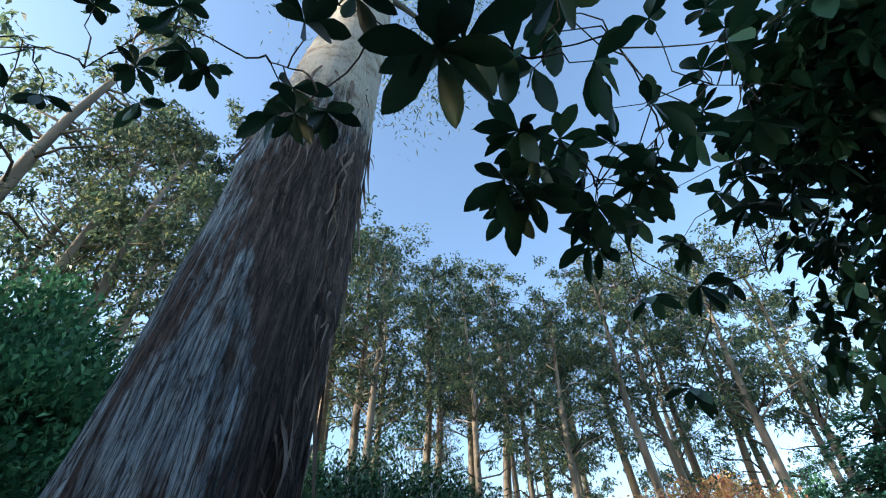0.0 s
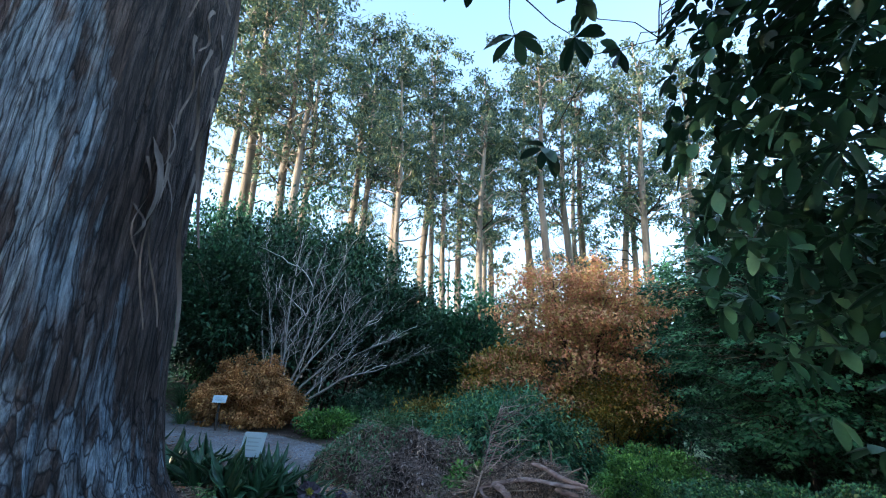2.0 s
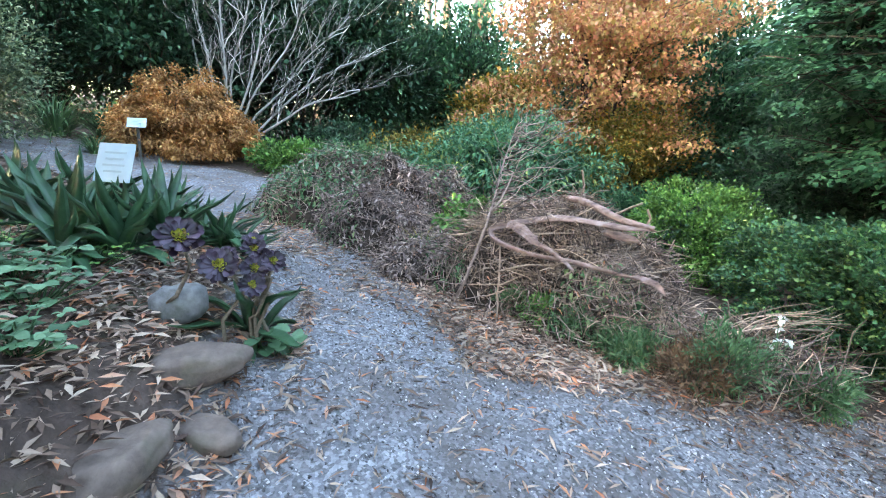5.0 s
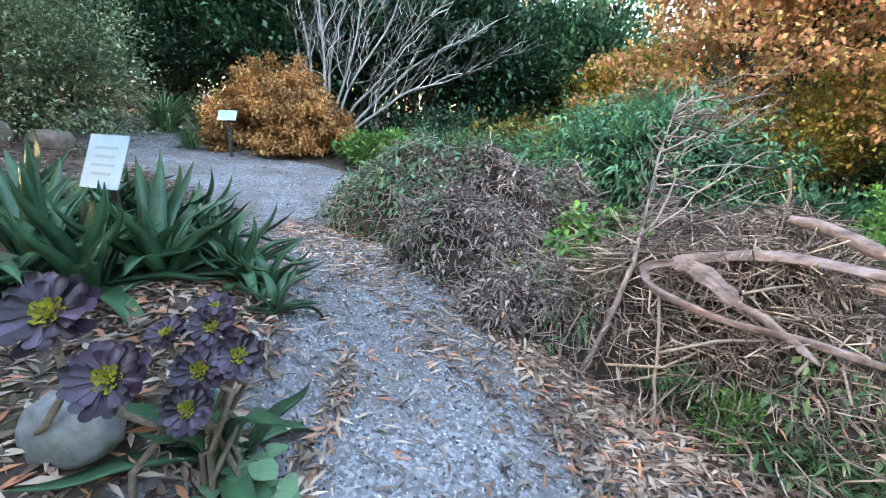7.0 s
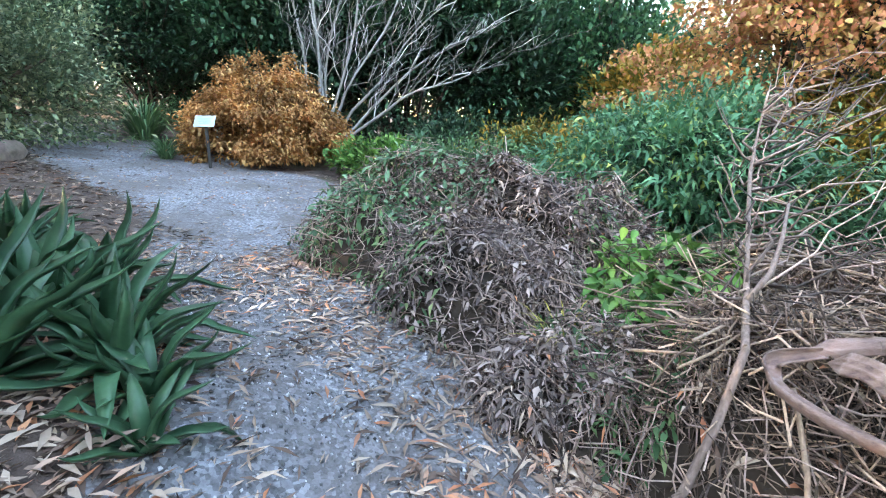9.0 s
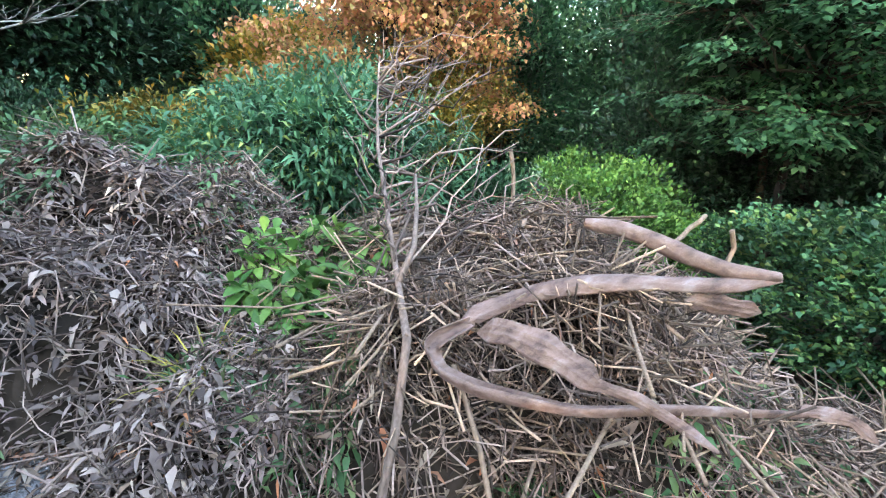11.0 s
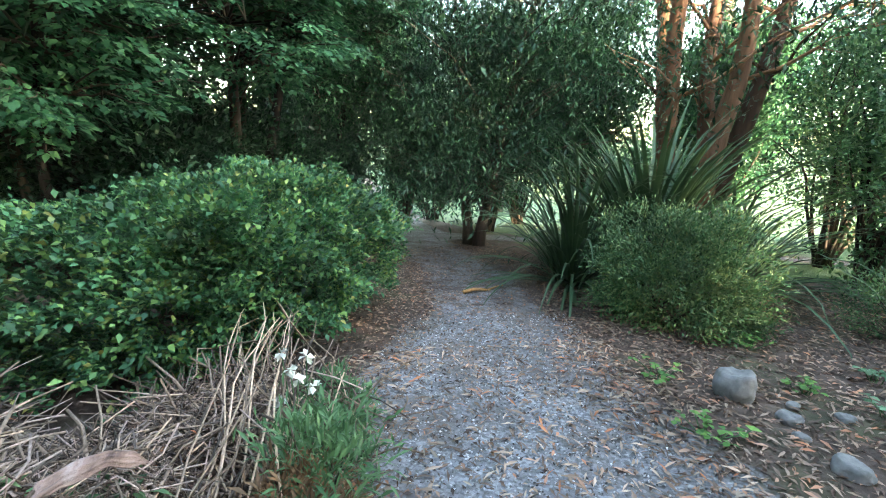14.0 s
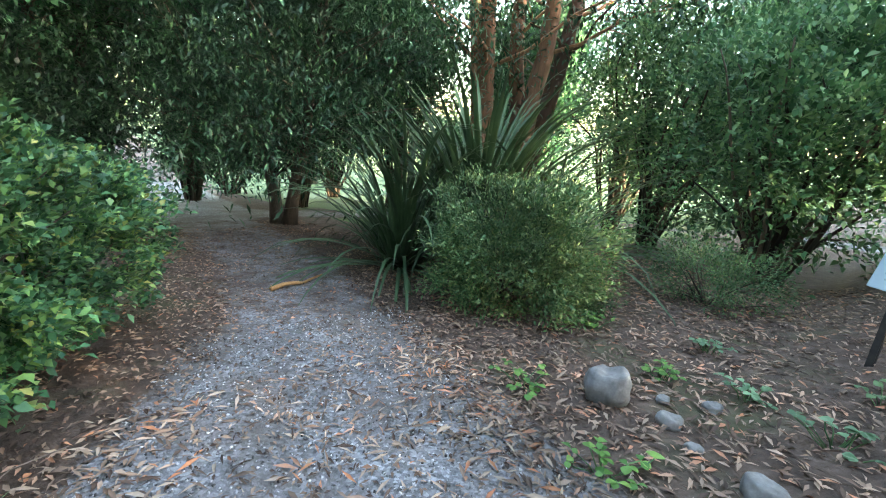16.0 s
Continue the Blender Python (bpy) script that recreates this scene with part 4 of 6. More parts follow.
# spreading green tree over the hedge
layered_tree("spreading_tree", "spreading broad-leaved tree with low dark boughs over the hedge", 9.5, 10.1, (9.4, 10.1, 4.1), (3.1, 2.9, 3.2), 640, 90, (0.10, 0.066), M_GREEN, 0.07, 4, 1.3)
# Added dark shrubs back the canopy, standing for the shade under its boughs.
for x, y, r, h in ((10.0, 11.6, (2.0, 1.6), 4.0), (12.2, 12.2, (2.2, 1.8), 5.0), (10.4, 9.2, (1.6, 1.3), 3.2)):
    bush("dark_backing_shrub", "added dark evergreen backing for the shade under the boughs", "shrub", x, y, r, h, 12000, (0.12, 0.06), M_EVERGREEN_AND_SHADE, -0.1, 120, spread=0.2, cheap=True)
for x, y, r, h in ((13.6, 15.0, (2.4, 2.2), 9.0), (16.5, 12.5, (2.8, 2.6), 9.0), (11.2, 18.5, (2.4, 2.2), 7.5), (16.0, 17.0, (3.0, 2.6), 9.5)):
    bush("woodland_tree", "leafy woodland tree behind the hedge", "tree", x, y, r, h, 14000, (0.2, 0.10), M_GREEN, 0.0, 170, group="woodland behind the hedge", spread=0.18, cheap=True)
layered_tree("spreading_tree", "broad-leaved tree whose boughs hang over the path", 11.6, 7.9, (11.2, 7.6, 4.6), (3.0, 2.1, 2.9), 380, 75, (0.115, 0.07), M_GREEN, 0.12, 3, 1.9)
layered_tree("spreading_tree", "broad-leaved tree whose boughs hang over the path", 14.6, 6.6, (14.2, 6.0, 4.8), (2.6, 2.3, 3.0), 240, 70, (0.13, 0.08), M_GREEN, 0.12, 3, 1.7)
# More shrubs added as dark backing, for shade below the path's boughs.
bush("dark_backing_shrub", "added dark evergreen backing for the shade under the boughs", "shrub", 11.6, 9.6, (2.6, 2.2), 3.6, 12000, (0.12, 0.06), M_EVERGREEN_AND_SHADE, 0.0, 120, spread=0.2, cheap=True)
bush("dark_backing_shrub", "added dark evergreen backing for the shade under the boughs", "shrub", 14.6, 7.6, (2.4, 1.8), 3.4, 9000, (0.12, 0.06), M_EVERGREEN_AND_SHADE, 0.0, 100, spread=0.2, cheap=True)

for x, y in ((14.8, 6.3), (12.4, 7.4)):
    bush("dark_backing_shrub", "added dark evergreen backing for the shade under the boughs", "shrub", x, y, (1.5, 1.2), 3.4, 9000, (0.11, 0.055), M_EVERGREEN_AND_SHADE, 0.0, 90, spread=0.2, cheap=True)

# end of the path: dark tree, flax, bush, red-barked tree
limb_tree("dark_tree", "small dark fine-leaved tree with twin stems beside the path", 13.2, 2.6, 7.4, 0.14, 3.0, 0.15, 80000, (0.13, 0.035), M_EVERGREEN_AND_SHADE, M_BRANCH, 110, stems=2, blob=0.18, flat=0.7)
for x, y, s, n, up, bend, wide in ((8.0, 1.8, 1.15, 150, 0.30, 0.24, 0.085), (8.4, 2.85, 1.0, 200, 1.15, 0.38, 0.055), (7.3, 0.9, 1.0, 150, 1.0, 0.4, 0.055), (8.9, 1.6, 1.0, 110, 0.6, 0.4, 0.06)):
    t = thing("flax", "large flax clump with long arching dark green blades", "plant", (x, y, gz(x, y)), "flax clumps")
    for _ in range(n):
        ob_of("blade", blades("flax_blade", 1, 2.7 * s, wide * s, M_FLAX, bend, up, 8, 0.32 * s), t)
bush("fine_leaved_bush", "rounded fine-leaved green bush at the path's edge", "shrub", 6.4, 2.8, (1.05, 0.95), 1.6, 40000, (0.062, 0.02), M_FINE, -0.5, 260, spread=0.11, cheap=True)
bush("fine_leaved_bush", "low fine-leaved bush with dry twigs", "shrub", 5.0, 0.8, (0.8, 0.6), 0.75, 6000, (0.05, 0.016), M_FINE, 0.0, 90, spread=0.2, cheap=True)
limb_tree("red_barked_tree", "tall tree with several red-brown stems from one base", 11.0, -2.0, 12.0, 0.24, 3.8, 0.30, 26000, (0.16, 0.06), M_EVERGREEN_AND_SHADE, M_REDBARK, 60, stems=5, blob=0.15)
for x, y, r, h in ((5.0, -1.4, (1.6, 1.3), 4.6), (2.9, -1.6, (1.5, 1.2), 5.0), (7.6, -3.2, (1.5, 1.4), 5.6), (1.9, -3.2, (1.5, 1.5), 5.4), (6.0, -4.6, (1.6, 1.5), 7.0), (9.4, -5.0, (1.8, 1.6), 7.5), (3.8, -5.0, (1.6, 1.6), 7.0)):
    bush("camellia", "open leafy camellia with glossy green leaves", "shrub", x, y, r, h, 9000, (0.115, 0.06), M_CAMELLIA, 0.02, 120, spread=0.15, inner=0.3, group="camellias beside the lawn", cheap=True)
for x, y, r, h in ((16.8, 0.6, (1.9, 1.6), 7.0), (19.0, 13.0, (3, 3), 8.0), (20.5, -2.5, (2.6, 2.6), 9.0), (19.5, 6.6, (2.6, 2.2), 8.0), (16.5, -10.5, (3, 3), 9.0), (8.5, -13.0, (3, 3), 9.0), (13.5, -5.5, (1.6, 1.6), 7.0), (15.8, -2.2, (2.0, 1.8), 8.0), (19.5, 3.0, (2.4, 1.6), 8.5), (16.8, 6.0, (2.0, 1.6), 7.5)):
    bush("woodland_tree", "leafy woodland tree beyond the lawn", "tree", x, y, r, h, 11000, (0.22, 0.10), M_GREEN, 0.14, 130, group="woodland beyond the lawn", spread=0.2, cheap=True)
for x, y, r, h in ((20.0, 9.0, (3, 2), 4.5), (22.0, 1.0, (3, 3), 5.0), (17.5, -7.0, (3, 2), 4.0), (12.0, -14.0, (4, 2), 5.0), (3.0, -14.5, (4, 2), 5.0), (-6.0, -7.0, (3, 3), 6.0), (-10.0, 2.0, (3, 3), 6.5), (-9.5, 8.5, (2.4, 2.2), 5.6)):
    bush("background_shrub", "large rounded evergreen shrub in shade", "shrub", x, y, r, h, 6000, (0.2, 0.09), M_GREEN, 0.0, 90, group="shrubs round the garden", spread=0.22, cheap=True)


# ---- the heap of garden waste ----
HEAPS = [(1.75, 11.0, 1.35, 0.95, 1.0), (0.55, 11.35, 1.25, 0.85, 0.92), (2.85, 10.2, 1.1, 1.0, 0.72), (3.5, 9.6, 1.3, 0.95, 0.92), (3.9, 8.8, 1.0, 0.7, 0.72), (3.3, 8.95, 1.15, 0.95, 0.98), (2.72, 8.95, 0.8, 0.7, 0.76), (3.35, 8.35, 0.85, 0.7, 0.64), (2.4, 9.6, 0.9, 0.6, 0.55), (1.35, 10.25, 0.95, 0.75, 0.66), (0.45, 10.9, 0.9, 0.6, 0.62), (3.95, 8.0, 0.75, 0.5, 0.3), (4.6, 7.75, 0.6, 0.42, 0.3), (1.95, 9.25, 0.75, 0.5, 0.36)]


def heap_h(x, y):
    h = np.zeros(np.shape(x))
    for cx, cy, rx, ry, hh in HEAPS:
        d = np.hypot((x - cx) / rx, (y - cy) / ry)
        h = np.maximum(h, hh * np.clip(1 - d ** 2.4, 0, None))
    return h * (1 + 0.15 * np.sin(5.1 * x + 1.3 * y) * np.sin(4.3 * y - x) + 0.11 * np.sin(13 * x + 2 * y) * np.sin(11 * y - 3 * x) + 0.05 * np.sin(29 * x) * np.sin(26 * y))


def heap():
    t = thing("waste_heap", "long heap of dry leaves, twigs, stalks and green cuttings", "garden waste", (0, 0, 0))
    # Mound coloured very dark, as the shade in gaps between leaves and twigs.
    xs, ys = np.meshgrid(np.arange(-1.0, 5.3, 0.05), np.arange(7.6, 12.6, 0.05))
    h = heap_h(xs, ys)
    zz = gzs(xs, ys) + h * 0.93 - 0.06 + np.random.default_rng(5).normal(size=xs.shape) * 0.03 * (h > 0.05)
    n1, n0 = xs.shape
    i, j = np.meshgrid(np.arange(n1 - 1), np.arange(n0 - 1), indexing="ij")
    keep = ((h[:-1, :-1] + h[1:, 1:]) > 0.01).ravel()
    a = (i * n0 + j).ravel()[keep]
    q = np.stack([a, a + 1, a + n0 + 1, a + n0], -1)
    ob_of("mound", raw_mesh("heap_mound", np.stack([xs, ys, zz], -1).reshape(-1, 3), q, np.full(len(q), 4), M_SHADECORE), t)

    def scatter(n, pick):
        out = []
        while len(out) < n:
            k = rng.integers(0, len(HEAPS), 4000)
            H = np.array(HEAPS)[k]
            a, r = rng.uniform(0, 2 * np.pi, 4000), np.sqrt(rng.random(4000)) * 1.04
            x, y = H[:, 0] + np.cos(a) * r * H[:, 2], H[:, 1] + np.sin(a) * r * H[:, 3]
            ok = pick(x, y)
            out += list(zip(x[ok], y[ok]))
        p = np.array(out[:n])
        return np.c_[p, gzs(p[:, 0], p[:, 1]) + heap_h(p[:, 0], p[:, 1])]

    leafy = lambda x, y: (np.hypot((x - 1.55) / 1.15, (y - 10.35) / 1.45) < 1.0)
    p = scatter(14000, leafy)
    p[:, 2] += rng.uniform(-0.09, 0.06, len(p))
    L = rng.uniform(0.03, 0.12, len(p))
    ob_of("dry_leaves", leaves("heap_leaves", p, rand_dirs(len(p)) * np.array([1, 1, 0.7]) + np.array([0, -0.1, -0.12]), L, L * rng.uniform(0.16, 0.4, len(p)), M_DRY, False, 0.3), t, "grey-brown dry leaves")
    p = scatter(8000, leafy)
    p[:, 2] += rng.uniform(-0.03, 0.05, len(p))
    L = rng.uniform(0.04, 0.105, len(p))
    ob_of("curled_leaves", fine_leaves("heap_curled", p, rand_dirs(len(p)) * np.array([1, 1, 0.3]) + np.array([0.1, -0.2, -0.1]), L, L * rng.uniform(0.14, 0.3, len(p)), M_CURL, 0.3, 0.6), t, "curled purplish grey dry leaves")
    p = scatter(900, lambda x, y: (x < 1.3) & (y > 10.6))
    p[:, 2] += rng.uniform(0.0, 0.12, len(p))
    L = rng.uniform(0.06, 0.13, len(p))
    ob_of("blue_green_leaves", fine_leaves("heap_teal", p, rand_dirs(len(p)) + np.array([-0.1, -0.3, -0.1]), L, L * 0.4, M_TEAL, 0.3), t, "drooping blue-green leaves")
    p = scatter(9000, lambda x, y: (x > 1.2))
    p[:, 2] += rng.uniform(-0.06, 0.03, len(p))
    L = rng.uniform(0.03, 0.13, len(p))
    tagged(ob_of("leaf_scrap", leaves("heap_scraps", p, rand_dirs(len(p)) * np.array([1, 1, 0.7]) + np.array([0, -0.1, -0.12]), L, L * rng.uniform(0.12, 0.3, len(p)), M_DEAD, False, 0.3), t, "brown leaf scraps"), kind="stuff")
    green = lambda x, y: (x < 1.0) | (np.hypot((x - 3.3) / 0.7, (y - 7.8) / 0.35) < 1) | (np.hypot((x - 2.0) / 0.3, (y - 9.2) / 0.5) < 1) | (np.hypot((x - 2.35) / 0.5, (y - 10.25) / 0.7) < 1)
    p = scatter(6500, green)
    p[:, 2] += rng.uniform(-0.08, 0.06, len(p))
    L = rng.uniform(0.05, 0.13, len(p))
    ob_of("cutting_mass", leaves("heap_greens", p, rand_dirs(len(p)) + np.array([0, -0.3, -0.2]), L, L * 0.3, M_FINE, False, 0.3), t, "wilting green cuttings")
    p = scatter(620, lambda x, y: np.hypot((x - 2.35) / 0.42, (y - 9.85) / 0.6) < 1)
    p[:, 2] += rng.uniform(0.0, 0.16, len(p))
    L = rng.uniform(0.09, 0.17, len(p))
    ob_of("green_leaves", fine_leaves("heap_fresh", p, rand_dirs(len(p)) + np.array([-0.2, -0.5, 0.1]), L, L * 0.42, M_LIME, 0.3), t, "fresh green rhododendron leaves")
    for nm, n, mt, rad, lo, hi, pick in (("twig_mass", 5200, M_TWIG, 0.0035, 0.15, 0.6, lambda x, y: x > -9), ("stalk_mass", 2000, M_STRAW, 0.0042, 0.2, 0.75, lambda x, y: x > 2.2), ("root_mass", 8000, M_ROOT, 0.0022, 0.06, 0.24, lambda x, y: x > 1.9)):
        tb = Tubes()
        p = scatter(n, pick)
        for v in p:
            d = rng.normal(size=3) * np.array([1, 1, 0.28])
            d = d / np.linalg.norm(d) * rng.uniform(lo, hi) * 0.5
            d[2] -= 0.15 * abs(d[1])
            tb.add(wander(v - d + np.array([0, 0, rng.uniform(-0.06, 0.05)]), v + d + np.array([0, 0, rng.uniform(-0.04, 0.06)]), 4, 0.3 if nm == "root_mass" else 0.08), rad * rng.uniform(0.5, 1.5), 3)
        tagged(ob_of(nm, tb.mesh("heap_" + nm, mt, False), t), kind="stuff")
    tb = Tubes()
    for v in scatter(2600, lambda x, y: (y < 10.6) | (x < 0.6)):
        ln = rng.uniform(0.12, 0.45)
        e = v + np.array([rng.normal() * 0.08, -ln * 0.6, -ln * 0.7])
        e[2] = max(e[2], gz(e[0], e[1]) + 0.01)
        tb.add(wander(v + np.array([0, 0, 0.05]), e + np.array([0, 0, 0.03]), 5, 0.07, 0.05), rng.uniform(0.002, 0.005), 3)
    tagged(ob_of("strand_mass", tb.mesh("heap_strands", M_TWIG, False), t), kind="stuff")
    # long pale sticks lying over the twiggy end
    for k in range(70):
        v = scatter(1, lambda x, y: x > 2.3)[0]
        a = rng.normal() * 0.5 + 0.55
        d = np.array([math.cos(a), math.sin(a), rng.normal() * 0.16]) * rng.uniform(0.3, 0.85)
        tb = Tubes()
        tb.add(wander(v - d, v + d + np.array([0, 0, 0.1]), 5, 0.02), rng.uniform(0.003, 0.008), 6)
        ob_of("stick", tb.mesh("heap_stick", M_STRAW), t)
    return t


M_ROOT = wood_mat("fine_dry_root", [(0.3, (0.13, 0.09, 0.07)), (0.7, (0.33, 0.24, 0.185))], 8)
M_SHADECORE = leaf_mat("shade_heap_core", [(0, (0.03, 0.022, 0.018)), (1, (0.11, 0.08, 0.065))], 0.9, 0, 2)
heap()


def ribbon_bark(label, pts, width, roll, curl=2.2, ends=0.25):
    """A long curled strip of peeled bark: a gutter of bark along a bent line."""
    pts = np.asarray(pts, float)
    k = 60
    s = np.linspace(0, len(pts) - 1, k)
    idx = np.arange(len(pts))
    c = np.stack([np.interp(s, idx, pts[:, i]) for i in range(3)], 1)
    for _ in range(6):
        c[1:-1] = (c[:-2] + 2 * c[1:-1] + c[2:]) / 4
    d = unit(np.gradient(c, axis=0))
    side = unit(np.cross(d, np.array([0, 0, 1.0])))
    up = np.cross(side, d)
    m = 11
    f = np.linspace(0, 1, k)
    w = width * np.interp(f, [0, 0.12, 0.5, 0.85, 1], [ends, 0.8, 1.0, 0.8, ends])
    rl = np.interp(f, np.linspace(0, 1, len(roll)), roll)
    flat = max(0.0, 1 - curl / 3.4)
    rows = []
    for inner in (0, 1):
        for j in range(m):
            a = (j / (m - 1) - 0.5) * curl * (1 + 0.10 * np.sin(f * 17)) + rl
            rr = (w / curl) * (1 + 0.035 * np.sin(f * 9 + j * 0.5) * (1 - 0.6 * flat) + 0.05 * math.sin(j * 2.3)) - inner * 0.006
            mid = flat * (w / curl)
            rows.append(c + side * (np.sin(a) * rr - np.sin(rl) * mid)[:, None] - up * (np.cos(a) * rr - np.cos(rl) * mid)[:, None] + up * (w / curl)[:, None] * 0.6 * (1 - flat))
    co = np.stack(rows, 1)
    q = []
    n = 2 * m
    for u in range(k - 1):
        for v in range(n):
            a, b = v, (v + 1 if v < m - 1 else (2 * m - 1 if v == m - 1 else (v - 1 if v > m else 0)))
            q.append([u * n + a, u * n + b, (u + 1) * n + b, (u + 1) * n + a])
    me = raw_mesh("bark_strip", co.reshape(-1, 3), np.array(q), np.full(len(q), 4), M_PEEL, True)
    return tagged(new("bark_strip", me), label, "bark strip", "peeled bark strips on the heap")


ribbon_bark("long bent strip of pinkish brown peeled gum bark on the heap", [(2.53, 8.6, 0.89), (2.42, 8.61, 0.86), (2.36, 8.61, 0.84), (2.36, 8.56, 0.77), (2.44, 8.43, 0.73), (2.57, 8.32, 0.71), (2.71, 8.22, 0.68), (2.98, 8.08, 0.67), (3.25, 7.97, 0.62), (3.57, 7.83, 0.58)], 0.125, [0.9, 0.5, 0.3, 0.4, 0.6, 0.5], 3.4, 0.6)
ribbon_bark("torn reddish end of a peeled bark strip on the heap", [(3.5, 7.86, 0.6), (3.57, 7.83, 0.58), (3.67, 7.75, 0.56), (3.73, 7.66, 0.49)], 0.06, [2.4, 1.9], 0.8, 0.1)
ribbon_bark("broad pale pinkish strip of peeled bark folded over the heap", [(2.46, 8.63, 0.86), (2.59, 8.63, 0.9), (2.79, 8.6, 0.93), (2.92, 8.49, 0.98), (3.08, 8.38, 1.0), (3.31, 8.28, 0.98), (3.58, 8.19, 0.96), (3.83, 8.11, 0.97)], 0.105, [2.0, 2.4, 2.6, 2.5, 2.4], 2.2, 0.15)
ribbon_bark("thick rolled grey-pink bark lying on the heap", [(3.14, 8.64, 1.18), (3.25, 8.53, 1.16), (3.35, 8.43, 1.11), (3.46, 8.33, 1.05), (3.61, 8.23, 1.0), (3.81, 8.12, 0.98)], 0.2, [2.6, 3.0, 2.5], 5.0, 0.55)
ribbon_bark("broad torn flap of reddish brown bark on the heap", [(2.49, 8.52, 0.9), (2.54, 8.42, 0.91), (2.6, 8.32, 0.88), (2.65, 8.24, 0.84), (2.72, 8.16, 0.79)], 0.115, [2.3, 2.4, 2.2], 0.9, 0.12)
ribbon_bark("narrow twisted tail of brown bark on the heap", [(2.63, 8.27, 0.85), (2.72, 8.16, 0.8), (2.81, 8.09, 0.76), (2.9, 8.0, 0.69), (2.97, 7.9, 0.63)], 0.05, [2.2, 1.8, 2.4], 1.6, 0.3)
ribbon_bark("hanging reddish bark flap at the heap's end", [(3.37, 8.28, 0.92), (3.5, 8.21, 0.89), (3.68, 8.11, 0.86)], 0.09, [1.7, 1.5], 0.8, 0.1)
ribbon_bark("bark curl at the leafy end of the heap", [(0.25, 10.35, 0.48), (-0.2, 10.45, 0.46), (-0.45, 10.55, 0.50), (-0.35, 10.8, 0.60)], 0.10, [0.2, 0.6], 2.4)
ribbon_bark("strip of brown bark leaning on the heap", [(1.02, 10.05, 0.75), (1.05, 9.95, 0.55), (1.1, 9.85, 0.30)], 0.09, [0.2, 0.3], 2.4)


def forked_branch():
    t = thing("forked_branch", "long forked grey branch leaning on the heap with thin bare twigs", "branch", (0, 0, 0))
    tb = Tubes()
    main = np.array([(2.03, 8.5, 0.17), (2.1, 8.52, 0.32), (2.2, 8.58, 0.58), (2.32, 8.71, 0.84), (2.41, 8.94, 0.96), (2.53, 9.24, 1.12), (2.72, 9.73, 1.44), (2.87, 10.03, 1.68), (3.04, 10.33, 1.97)])
    tb.add(main, np.array([0.02, 0.02, 0.018, 0.017, 0.014, 0.012, 0.010, 0.007, 0.004]), 7)
    ob_of("stem", tb.mesh("branch_stem", M_TWIG), t)
    tb = Tubes()
    fork = np.array([(2.41, 8.94, 0.96), (2.53, 9.02, 1.07), (2.64, 9.18, 1.2), (2.74, 9.36, 1.33)])
    tb.add(fork, np.array([0.015, 0.013, 0.010, 0.006]), 6)
    ob_of("fork", tb.mesh("branch_fork", M_TWIG), t)
    tb = Tubes()
    for _ in range(75):
        i = rng.integers(4, 8)
        p = main[i] + (main[i + 1] - main[i]) * rng.random()
        e = p + np.array([rng.uniform(-0.15, 1.1), rng.uniform(-0.1, 0.5), rng.uniform(-0.1, 0.5)])
        tb.add(wander(p, e, 6, 0.07, -0.06), np.linspace(0.008, 0.0025, 6), 4)
    tagged(ob_of("twig_spray", tb.mesh("branch_twigs", M_TWIG), t), kind="stuff")


forked_branch()
for pts, r, lab in (([(2.35, 8.1, 0.08), (2.4, 8.3, 0.4), (2.45, 8.6, 0.75)], 0.010, "straight pale stick leaning against the heap"), ([(3.82, 9.8, 0.85), (3.83, 9.82, 1.2), (3.78, 9.82, 1.4)], 0.015, "upright pale cut stem standing in the heap"), ([(3.82, 8.35, 0.85), (3.9, 8.35, 1.05), (3.86, 8.36, 1.14)], 0.012, "short pale horn-shaped stub in the heap"),
                    ([(3.5, 8.5, 1.0), (3.7, 8.5, 1.1), (3.88, 8.5, 1.18)], 0.012, "cut pale stick on the heap"), ([(0.15, 9.9, 0.40), (0.5, 9.7, 0.36), (0.75, 9.35, 0.27)], 0.018, "grey stick lying on the gravel"), ([(2.85, 4.6, -0.05), (2.76, 4.7, 0.55), (2.68, 4.7, 1.05)], 0.012, "pale broken stalk standing at the path's edge")):
    tb = Tubes()
    tb.add(wander(pts[0], pts[1], 4, 0.02).tolist() + wander(pts[1], pts[2], 4, 0.02).tolist()[1:], r, 7)
    tagged(new("stick", tb.mesh("stick", M_STRAW)), lab, "stick")

# Orange colour of this stick stands for low sunlight across the gravel.
tb = Tubes()
tb.add(wander((8.10, 4.85, gz(8.10, 4.85) + 0.035), (8.36, 4.10, gz(8.36, 4.10) + 0.05), 6, 0.02), np.linspace(0.028, 0.012, 6), 7)
tagged(new("stick", tb.mesh("stick", M_SUNSTREAK)), "stick lying across the gravel, coloured orange for sunlight on it", "stick")
M_STRAWLEAF = leaf_mat("brown_needle", [(0, (0.11, 0.06, 0.035)), (1, (0.24, 0.14, 0.08))], 0.7, 0.1, 3)
